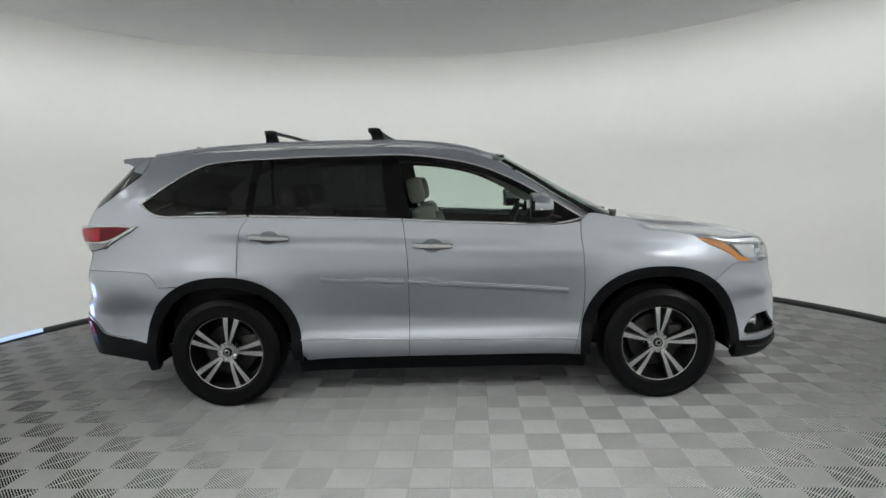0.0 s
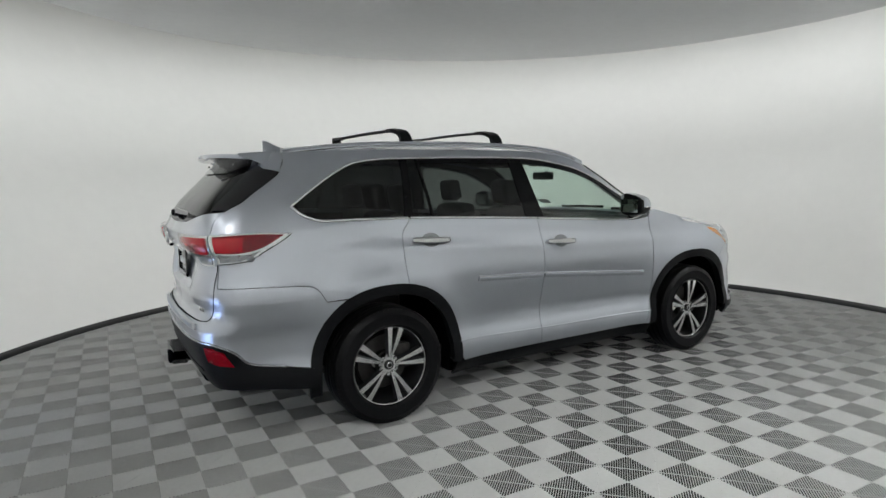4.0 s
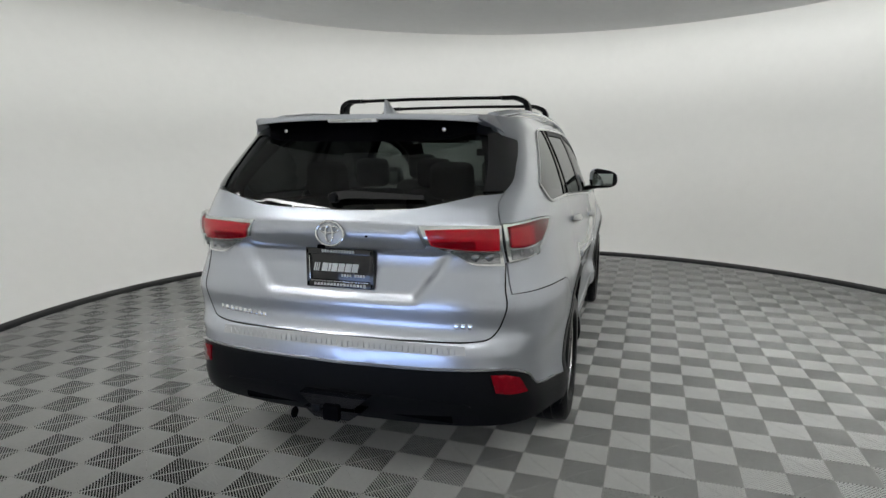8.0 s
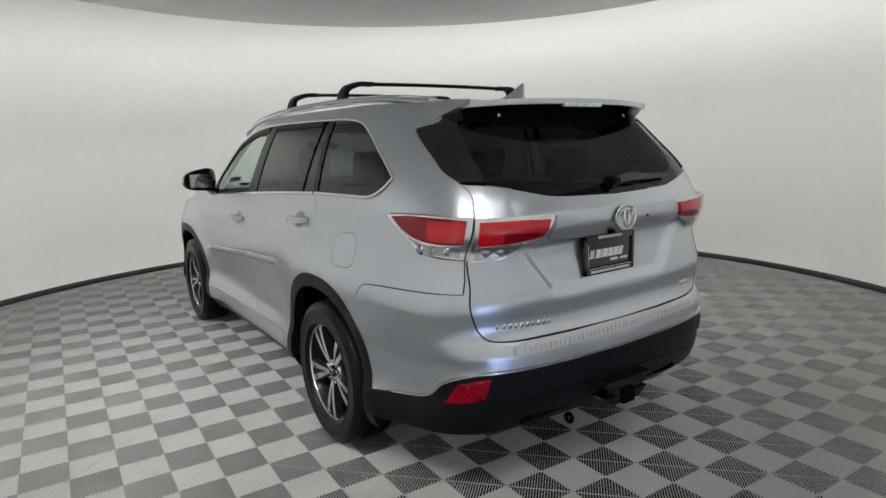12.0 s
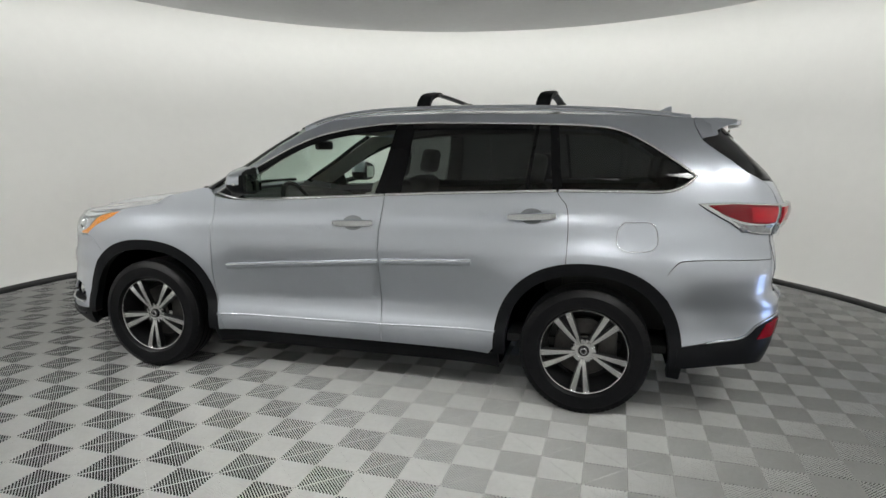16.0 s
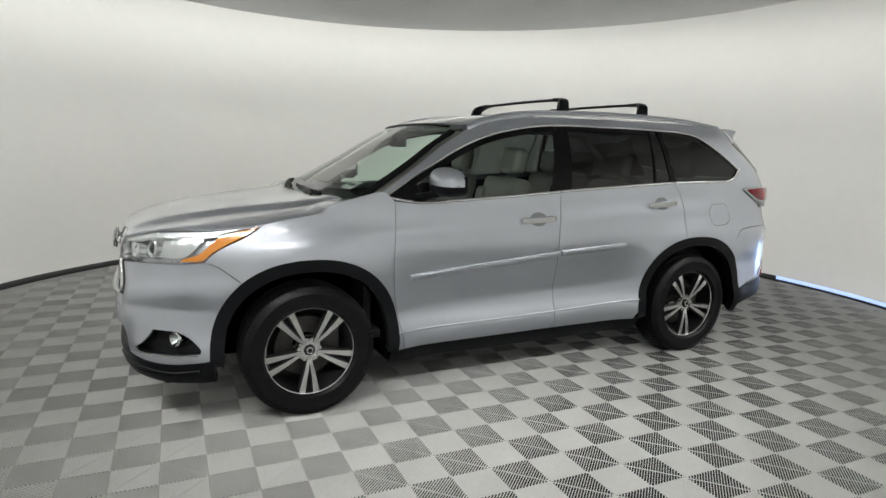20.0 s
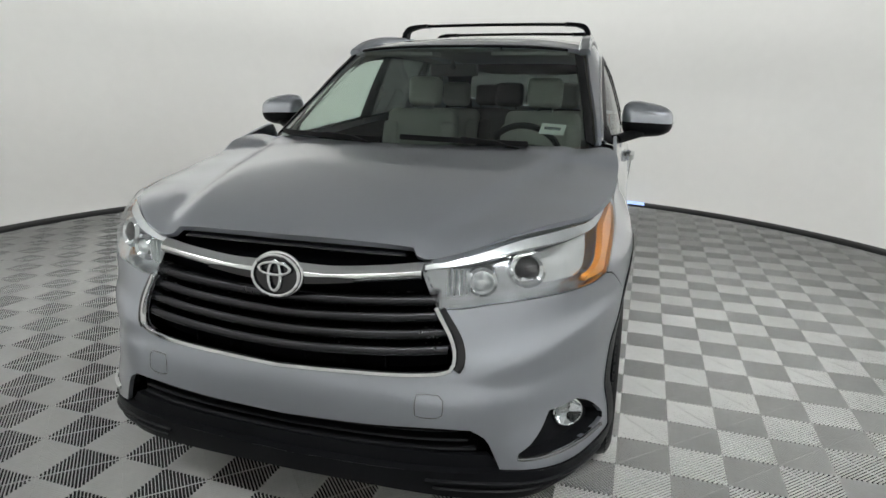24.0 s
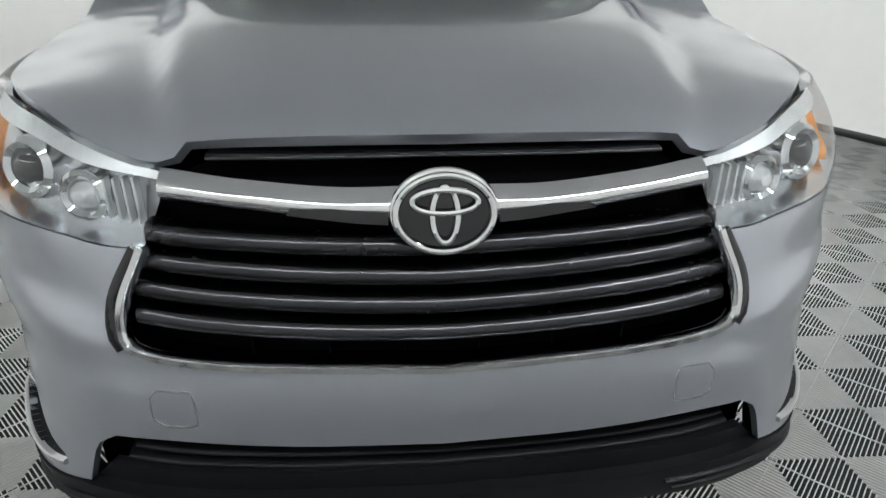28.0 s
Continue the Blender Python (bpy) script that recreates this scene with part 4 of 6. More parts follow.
    part("cap_ring", lathe([(0.013, 0.0075), (0.016, 0.0085), (0.019, 0.0065), (0.016, 0.0045)], 24, close=True), CHROME, w)
    for k in range(5):
        a = radians(phase + 36 + 72 * k)
        part("wheel_nut", lathe([(0.0, 0.008), (0.009, 0.008), (0.0125, 0.0), (0.0125, -0.02)], 6, centre=(0.056 * math.cos(a), -0.006, 0.056 * math.sin(a))), CHROME, w)
    part("brake_disc", lathe([(0.075, -0.095), (0.165, -0.095), (0.168, -0.100), (0.168, -0.118), (0.08, -0.12)], 48), IRON, w, "grey iron brake disc")
    part("brake_caliper", box((0.10, 0.07, 0.16), (-0.13, -0.10, 0.02), 0.015), IRON, w)
    return w


for sx, sy, ph in ((1, 1, -88), (-1, 1, -87), (1, -1, 97), (-1, -1, 101)):
    wheel((sx * HUB, sy * 0.878, 0.3555), ph, sy)

# wheel wells, underbody and cabin lining
for sx in (1, -1):
    for sy in (1, -1):
        bm = bmesh.new()
        rings = []
        for i in range(25):
            a = radians(-6 + 194 * i / 24)
            r = 0.446 * square(-6 + 194 * i / 24)
            rings.append([bm.verts.new((sx * HUB + r * math.cos(a), sy * y, AXLE + r * math.sin(a))) for y in (0.895, 0.70, 0.50)])
        for p, q in zip(rings, rings[1:]):
            for j in range(2):
                bm.faces.new((p[j], p[j + 1], q[j + 1], q[j]))
        bm.faces.new([r[2] for r in rings])
        part("wheel_well", bm, DARK, car, "black wheel housing")
bm = box((1.86, 1.60, 0.10), (0, 0, 0.255), 0.02)
for sx in (1, -1):
    b2 = box((0.90, 0.98, 0.34), (sx * 1.36, 0, 0.42), 0.03)
    me_tmp = bpy.data.meshes.new("tmp")
    b2.to_mesh(me_tmp)
    bm.from_mesh(me_tmp)
    b2.free()
for cx, wx, wy, cz, hz in ((2.0, 0.36, 1.25, 0.40, 0.20), (-2.08, 0.46, 1.38, 0.43, 0.16)):
    b2 = box((wx, wy, hz), (cx, 0, cz), 0.03)
    me_tmp = bpy.data.meshes.new("tmp")
    b2.to_mesh(me_tmp)
    bm.from_mesh(me_tmp)
    b2.free()
part("underbody", bm, DARK, car, "dark underside with floor pan", smooth=False)
for sy in (1, -1):
    lining = [runs(UX, [(1.05, 1.10), (0.5, 1.118), (-0.2, 1.165), (-1.2, 1.215), (-1.75, 1.225), (-2.02, 1.225)]), runs(UX, [(-2.02, 1.225), (-2.02, 0.95)]), runs(UX, [(-2.02, 0.95), (-0.93, 0.95)]), runs(UX, [(-0.93, 0.95), (-0.85, 0.32)]), runs(UX, [(-0.85, 0.32), (0.82, 0.32)]), [UX(0.82, 0.32), UX(1.05, 1.10)]]
    panel("door_lining", UPPER, lining, TRIMBLACK, car, "black inner door lining", side=sy, depth=0.055, lip=0, grid=0.08)
    rail_in = [WIN_TOP[2:12], [WIN_TOP[11], UX(-1.62, 1.60)], runs(UX, [(-1.62, 1.60), (-0.9, 1.645), (-0.2, 1.64), (0.2, 1.59)]), [UX(0.2, 1.59), WIN_TOP[2]]]
    panel("roof_lining_side", UPPER, rail_in, HEADLINER, car, side=sy, depth=0.045, lip=0, grid=0.08)
    ap = [[UX(0.86, 1.165), UX(0.46, 1.43), UX(0.22, 1.56)], [UX(0.22, 1.56), UF(0.60, 1.575)], [UF(0.60, 1.575), UF(0.66, 1.40), UF(0.71, 1.20)], [UF(0.71, 1.20), UX(0.86, 1.165)]]
    panel("pillar_lining", UPPER, ap, HEADLINER, car, "grey pillar lining", side=sy, depth=0.03, lip=0, gap=0, grid=0.06)
    dp = [[UX(-1.72, 1.52), UX(-1.86, 1.42), UX(-1.98, 1.30), UX(-1.95, 1.22)], [UX(-1.95, 1.22), UR(0.62, 1.23)], [UR(0.62, 1.23), UR(0.60, 1.44), UR(0.54, 1.58)], [UR(0.54, 1.58), UX(-1.72, 1.52)]]
    panel("pillar_lining", UPPER, dp, TRIMBLACK, car, "dark pillar lining", side=sy, depth=0.04, lip=0, gap=0, grid=0.06)


def head_z(x, y):
    return roof_z(x, y) - 0.045


hl_half = [[(0.42, 0.0), (0.36, 0.5), (0.33, 0.58)], [(0.33, 0.58), (-0.9, 0.60), (-1.86, 0.52)], [(-1.86, 0.52), (-1.88, 0.0)]]
shell("headliner", on_height(head_z), loop(hl_half + [[(x, -y) for x, y in e[::-1]] for e in hl_half[::-1]], 0.05), [], HEADLINER, car, "light grey headliner", lip=0, grid=0.1)
part("cabin_floor", box((3.0, 1.5, 0.05), (-0.5, 0, 0.36), 0.01), TRIMBLACK, car)
part("firewall", box((0.05, 1.45, 0.75), (1.02, 0, 0.72), 0.01), TRIMBLACK, car)
part("load_floor", box((1.0, 1.35, 0.30), (-1.75, 0, 0.60), 0.02), TRIMBLACK, car, "black load floor")


def cushion(size, centre, bevel, tilt=0.0):
    bm = box(size, (0, 0, 0), bevel, 4)
    bmesh.ops.transform(bm, matrix=Matrix.Translation(centre) @ Matrix.Rotation(radians(tilt), 4, "Y"), verts=bm.verts)
    return bm


def seat(x, y, width=0.46, mat=LEATHER, lift=0.0):
    s = tagged(new("car_seat"), "")
    s.parent = car
    part("cushion", cushion((0.52, width, 0.16), (x + 0.22, y, 0.66), 0.06, -6), mat, s, "grey leather cushion")
    part("backrest", cushion((0.15, width, 0.62), (x - 0.10, y, 0.95 + lift), 0.065, -14), mat, s, "grey leather backrest")
    for q in (-1, 1):
        part("bolster", cushion((0.15, 0.10, 0.50), (x - 0.06, y + q * (width / 2 - 0.04), 0.93 + lift), 0.045, -14), mat, s)
    part("headrest", cushion((0.11, 0.215, 0.18), (x - 0.21, y, 1.365 + lift), 0.05, -10), mat, s, "grey padded headrest")
    for q in (-0.055, 0.055):
        part("headrest_post", sweep([(x - 0.185, y + q, 1.22 + lift), (x - 0.20, y + q, 1.30 + lift)], disc_section(0.006, 8)), CHROME, s)


for y in (0.385, -0.385):
    seat(0.05, y)
for y in (0.42, 0.0, -0.42):
    seat(-0.85, y, 0.40, LEATHER if y else TRIMBLACK, -0.02)
for y in (0.34, -0.34):
    seat(-1.62, y, 0.46, TRIMBLACK, -0.03)

# dashboard and wheel
bm = bmesh.new()
rows = []
for y in np.linspace(-0.74, 0.74, 16):
    hood_up = 0.045 * math.exp(-((y - 0.38) / 0.22) ** 4)
    row = []
    for x, z in ((1.20, 1.118), (1.05, 1.118), (0.90, 1.105 + hood_up * 0.6), (0.78, 1.085 + hood_up), (0.71, 1.04 + hood_up * 0.8), (0.70, 0.90), (0.78, 0.70), (0.95, 0.60)):
        row.append(bm.verts.new((x - 0.10 * (y / 0.74) ** 2, y, z)))
    rows.append(row)
for p, q in zip(rows, rows[1:]):
    for j in range(7):
        bm.faces.new((p[j], p[j + 1], q[j + 1], q[j]))
part("dashboard", bm, TRIMBLACK, car, "black soft dashboard")
sw = tagged(new("steering_wheel"), "")
sw.parent = car
sw.matrix_world = Matrix.Translation((0.56, 0.385, 1.045)) @ Matrix.Rotation(radians(-64), 4, "Y")
bm = bmesh.new()
ringv = []
for i in range(40):
    a = 2 * math.pi * i / 40
    ringv.append([bm.verts.new(((0.185 + 0.016 * math.cos(b)) * math.cos(a), (0.185 + 0.016 * math.cos(b)) * math.sin(a), 0.016 * math.sin(b))) for b in np.linspace(0, 2 * math.pi, 10, endpoint=False)])
for i in range(40):
    for j in range(10):
        bm.faces.new((ringv[i][j], ringv[i][(j + 1) % 10], ringv[(i + 1) % 40][(j + 1) % 10], ringv[(i + 1) % 40][j]))
part("wheel_rim", bm, TRIMBLACK, sw, "black leather rim")
part("wheel_boss", box((0.15, 0.13, 0.05), (0, 0, -0.01), 0.02), TRIMBLACK, sw)
for a in (90, 270, 180):
    part("wheel_arm", box((0.12, 0.03, 0.02), (0.12, 0, -0.005), 0.006, m=Matrix.Rotation(radians(a), 4, "Z")), TRIMBLACK, sw)
rv = part("inner_mirror", box((0.035, 0.25, 0.065), (0.555, 0.0, 1.475), 0.016, 3), TRIMBLACK, car, "black inner mirror")
part("mirror_stalk", sweep([(0.595, 0, 1.515), (0.568, 0, 1.485)], disc_section(0.012, 8)), TRIMBLACK, car)
for y in (0.36, -0.36):
    part("sun_visor", box((0.17, 0.40, 0.02), (0.34, y, 1.565), 0.008, m=None), HEADLINER, car, "grey sun visor")

# sale sticker behind the glass
st = [runs(UF, [(0.530, 1.252), (0.632, 1.245)]), runs(UF, [(0.632, 1.245), (0.628, 1.205)]), runs(UF, [(0.628, 1.205), (0.526, 1.212)]), runs(UF, [(0.526, 1.212), (0.530, 1.252)])]
panel("window_sticker", UPPER, st, PAPER, car, "small white price sticker with grey print", depth=0.0065, lip=0, grid=0.03, gap=0)
st = [runs(UF, [(0.545, 1.238), (0.612, 1.233)]), runs(UF, [(0.612, 1.233), (0.611, 1.222)]), runs(UF, [(0.611, 1.222), (0.544, 1.227)]), runs(UF, [(0.544, 1.227), (0.545, 1.238)])]
panel("sticker_print", UPPER, st, LAMPGREY, car, depth=0.0055, lip=0, grid=0.03, gap=0)

# cowl and wipers
cow = bmesh.new()
rows = []
for y in np.linspace(-0.80, 0.80, 21):
    a = abs(y)
    rows.append([cow.verts.new((1.33 - 0.16 * (a / 0.8) ** 2.2, y, 1.118)), cow.verts.new((1.25 - 0.20 * (a / 0.8) ** 2, y, 1.128)), cow.verts.new((1.16 - 0.20 * (a / 0.8) ** 2, y, 1.125))])
for p, q in zip(rows, rows[1:]):
    for j in range(2):
        cow.faces.new((p[j], q[j], q[j + 1], p[j + 1]))
part("cowl", cow, CLAD, car, "black plastic cowl below the windscreen")
for y0, y1 in ((-0.12, -0.66), (0.50, -0.04)):
    uz = [UF(abs(y), 1.163 + 0.012 * i / 8) for i, y in enumerate(np.linspace(y0, y1, 9))]
    pts = UPPER.P([u for u, _ in uz], [z for _, z in uz]) + np.array([0.010, 0, 0.008])
    pts[:, 1] = np.linspace(y0, y1, 9)
    wp = part("wiper", sweep(pts, [(-0.006, -0.012), (0.006, -0.012), (0.004, 0.010), (-0.004, 0.010)]), CLAD, car, "black windscreen wiper")
    part("wiper_arm", sweep([pts[0] + np.array([0.05, 0.02, -0.034]), pts[2] + np.array([0.020, 0, 0.004]), pts[4] + np.array([0.006, 0, 0.009])], [(-0.009, -0.006), (0.009, -0.006), (0.006, 0.006), (-0.006, 0.006)]), CLAD, wp)

# ---------------------------------------------------------------- roof
for s in (1, -1):
    path = spline([(0.37, 0.640, 1.578), (0.22, 0.632, 1.632), (0.0, 0.622, 1.672), (-0.3, 0.612, 1.694), (-0.7, 0.604, 1.702), (-1.1, 0.596, 1.700), (-1.5, 0.585, 1.684), (-1.75, 0.568, 1.662), (-1.90, 0.555, 1.646)], 0.04)
    path[:, 1] *= s
    part("roof_rail", sweep(path, [(-0.030, -0.022), (0.030, -0.022), (0.031, -0.004), (0.022, 0.010), (0.0, 0.014), (-0.022, 0.010), (-0.031, -0.004)]), PAINT, car, "silver roof rail")
    pl = [(x, y + 0.033 * s, z - 0.012) for x, y, z in path[2:]]
    part("rail_line", sweep(pl, disc_section(0.005, 6)), CHROME, car, "thin bright line under the rail")
    # A-pillar seal
    uz = [UF(y, z) for y, z in ((0.618, 1.552), (0.648, 1.46), (0.686, 1.34), (0.720, 1.22), (0.736, 1.165))]
    strip("screen_seal", UPPER, uz, 0.044, CLAD, car, "black windscreen seal", s, 0.004)
strip("screen_header", UPPER, [UF(0.56, 1.580), UF(0.4, 1.592), UF(0.2, 1.598), UF(0.0, 1.600)], 0.020, CLAD, car, "", 1, 0.003)
strip("screen_header", UPPER, [UF(0.56, 1.580), UF(0.4, 1.592), UF(0.2, 1.598), UF(0.0, 1.600)], 0.020, CLAD, car, "", -1, 0.003)
for x0, xt, yb, yt, zb in ((-0.385, -0.432, 0.603, 0.545, 1.700), (-1.095, -1.140, 0.592, 0.530, 1.704)):
    bar = tagged(new("roof_bar"), "black aluminium cross bar clamped to the roof rails", "roof rack", "roof bars")
    pts = [(xt, y, 1.786 + 0.006 * (1 - (y / yt) ** 2)) for y in np.linspace(-yt + 0.02, yt - 0.02, 21)]
    sec = [(-0.030, 0.0), (-0.022, -0.008), (0.0, -0.010), (0.022, -0.008), (0.030, 0.0), (0.018, 0.008), (0.0, 0.010), (-0.018, 0.008)]
    part("bar", sweep(pts, sec), CLAD, bar, "black bar")
    for s in (1, -1):
        pth = spline([(x0, s * yb, zb - 0.005), (x0 - 0.006, s * (yb - 0.004), zb + 0.03), (x0 - 0.02, s * (yb - 0.022), zb + 0.062), (xt, s * (yt - 0.01), zb + 0.082), (xt, s * (yt - 0.05), 1.787), (xt, s * (yt - 0.09), 1.788)], 0.012)
        n = len(pth)
        foot = part("foot", sweep(pth, [(-0.016, -0.042), (0.016, -0.042), (0.020, 0.0), (0.016, 0.042), (-0.016, 0.042), (-0.020, 0.0)], up=(1, 0, 0), scale=[1.0 - 0.35 * min(1, i / (n * 0.7)) for i in range(n)]), CLAD, bar, "moulded black foot")
        part("foot_joint", box((0.062, 0.012, 0.024), (xt, s * (yt - 0.085), 1.787), 0.004), GLOSSBLACK, bar)
# antenna fin
bm = bmesh.new()
rows = []
for t, h, w in ((0, 0.0, 0.012), (0.25, 0.016, 0.022), (0.55, 0.042, 0.026), (0.8, 0.072, 0.020), (0.93, 0.086, 0.012), (1.0, 0.086, 0.007)):
    x = -1.66 - 0.20 * t
    zb = float(roof_z(np.array([x]), np.array([0.0]))[0]) - 0.004
    rows.append([bm.verts.new((x, q * w * k, zb + h * hh)) for q, k, hh in ((1, 1.25, 0), (1, 0.8, 0.35), (1, 0.3, 0.8), (0, 0, 1.0), (-1, 0.3, 0.8), (-1, 0.8, 0.35), (-1, 1.25, 0))])
for p, q in zip(rows, rows[1:]):
    for j in range(6):
        bm.faces.new((p[j], p[j + 1], q[j + 1], q[j]))
bm.faces.new(rows[-1])
bmesh.ops.recalc_face_normals(bm, faces=bm.faces)
part("antenna_fin", bm, PAINT, car, "silver shark-fin antenna")


# spoiler over the rear glass
def spoil_z(x, y):
    t = (-1.945 - x) / 0.30
    return float(ROOF_C(-1.945)) - 0.018 * t - 0.022 * (np.abs(y) / 0.56) ** 2.5 * (1 - 0.5 * t) + 0.010 * np.clip(t, 0, 1) ** 2


sp_half = [[(-1.955, 0.0), (-1.952, 0.3), (-1.935, 0.555), (-1.918, 0.580)], [(-1.918, 0.580), (-2.03, 0.578), (-2.145, 0.540)], [(-2.145, 0.540), (-2.185, 0.44), (-2.225, 0.25), (-2.245, 0.0)]]
spoiler = shell("spoiler", on_height(spoil_z), inset(loop(sp_half + [[(x, -y) for x, y in e[::-1]] for e in sp_half[::-1]]), 0.001), [], PAINT, tailgate, "silver roof spoiler", lip=0.022)
low_half = [[(-1.96, 0.0), (-1.95, 0.545)], [(-1.95, 0.545), (-2.14, 0.532)], [(-2.14, 0.532), (-2.18, 0.44), (-2.22, 0.25), (-2.238, 0.0)]]
shell("spoiler_underside", on_height(lambda x, y: spoil_z(x, y) - 0.024), loop(low_half + [[(x, -y) for x, y in e[::-1]] for e in low_half[::-1]]), [], GLOSSBLACK, tailgate, "black spoiler underside", lip=0)
for s in (1, -1):
    # side fin of the spoiler, down along the glass
    bm = bmesh.new()
    prof = [(-1.920, 1.640), (-2.03, 1.640), (-2.145, 1.634), (-2.148, 1.618), (-2.085, 1.597), (-2.040, 1.575), (-2.000, 1.545), (-1.960, 1.518), (-1.936, 1.524), (-1.918, 1.590)]
    yo = [0.578 + (1.640 - z) * 0.80 - 0.045 * min(1, max(0, (-2.0 - x) / 0.145)) for x, z in prof]
    a = [bm.verts.new((x, s * y, z)) for (x, z), y in zip(prof, yo)]
    b = [bm.verts.new((x + 0.012, s * (y - 0.055), z)) for (x, z), y in zip(prof, yo)]
    bm.faces.new(a)
    bm.faces.new(b[::-1])
    n = len(prof)
    for i in range(n):
        bm.faces.new((a[i], b[i], b[(i + 1) % n], a[(i + 1) % n]))
    bmesh.ops.recalc_face_normals(bm, faces=bm.faces)
    bmesh.ops.bevel(bm, geom=list(bm.edges), offset=0.004, segments=2, affect="EDGES")
    part("spoiler_fin", bm, PAINT, tailgate, "silver side fin of the spoiler")
    side_fin = [GATE_UP[6:9], [GATE_UP[8], UR(0.56, 1.636)], runs(UR, [(0.56, 1.636), (0.572, 1.605), (0.598, 1.575), (0.625, 1.545)]) + [GATE_UP[6]]]
    panel("spoiler_cheek", UPPER, side_fin, PAINT, tailgate, "silver cheek of the spoiler", side=s, gap=0.002, lift=0.004, lip=0.03, grid=0.02)
bl = part("high_brake_light", box((0.02, 0.235, 0.016), (-2.232, 0, 1.612), 0.005), LAMPBOWL, tailgate, "clear third brake light")
for i in range(8):
    part("light_cell", box((0.006, 0.018, 0.010), (-2.243, -0.084 + 0.024 * i, 1.612), 0.002), PAPER, bl)
# black band at the top of the glass, and side strips
band_half = [runs(UR, [(0.0, 1.520), (0.25, 1.520), (0.42, 1.530), (0.52, 1.555), (0.575, 1.545)]), runs(UR, [(0.575, 1.545), (0.585, 1.57), (0.555, 1.602)]), runs(UR, [(0.555, 1.602), (0.3, 1.612), (0.0, 1.614)])]
panel("glass_band", UPPER, band_half + [other(e, True) for e in band_half[::-1]], GLOSSBLACK, tailgate, "gloss black band under the spoiler", gap=0, lip=0, depth=-0.004)
for s in (1, -1):
    sb = [[UX(-2.255, 1.316)] + GATE_UP[3:7], [GATE_UP[6], UR(0.562, 1.575)], runs(UR, [(0.562, 1.575), (0.600, 1.44), (0.610, 1.315)]), [UR(0.610, 1.315), UX(-2.255, 1.316)]]
    panel("glass_edge", UPPER, sb, GLOSSBLACK, tailgate, "black trim beside the tailgate glass", gap=0.002, lip=0.012, depth=-0.003, side=s, grid=0.025)
    part("washer_stud", lathe([(0.0, 0.010), (0.006, 0.008), (0.009, 0.0)], 12, "x", (-2.140, s * 0.39, 1.573)), CHROME, tailgate)
# rear wiper
rw = part("rear_wiper", sweep(spline([(-2.418, 0.03, 1.283), (-2.422, -0.05, 1.305), (-2.412, -0.2, 1.302), (-2.400, -0.385, 1.296)], 0.02), [(-0.010, -0.022), (0.010, -0.022), (0.008, 0.016), (-0.008, 0.016)], scale=[1 - 0.55 * i / 21 for i in range(22)]), GLOSSBLACK, tailgate, "black rear wiper")
part("wiper_pivot", lathe([(0.0, -0.03), (0.018, -0.026), (0.024, 0.0), (0.024, 0.03)], 20, "x", (-2.415, 0.005, 1.288)), CLAD, rw)

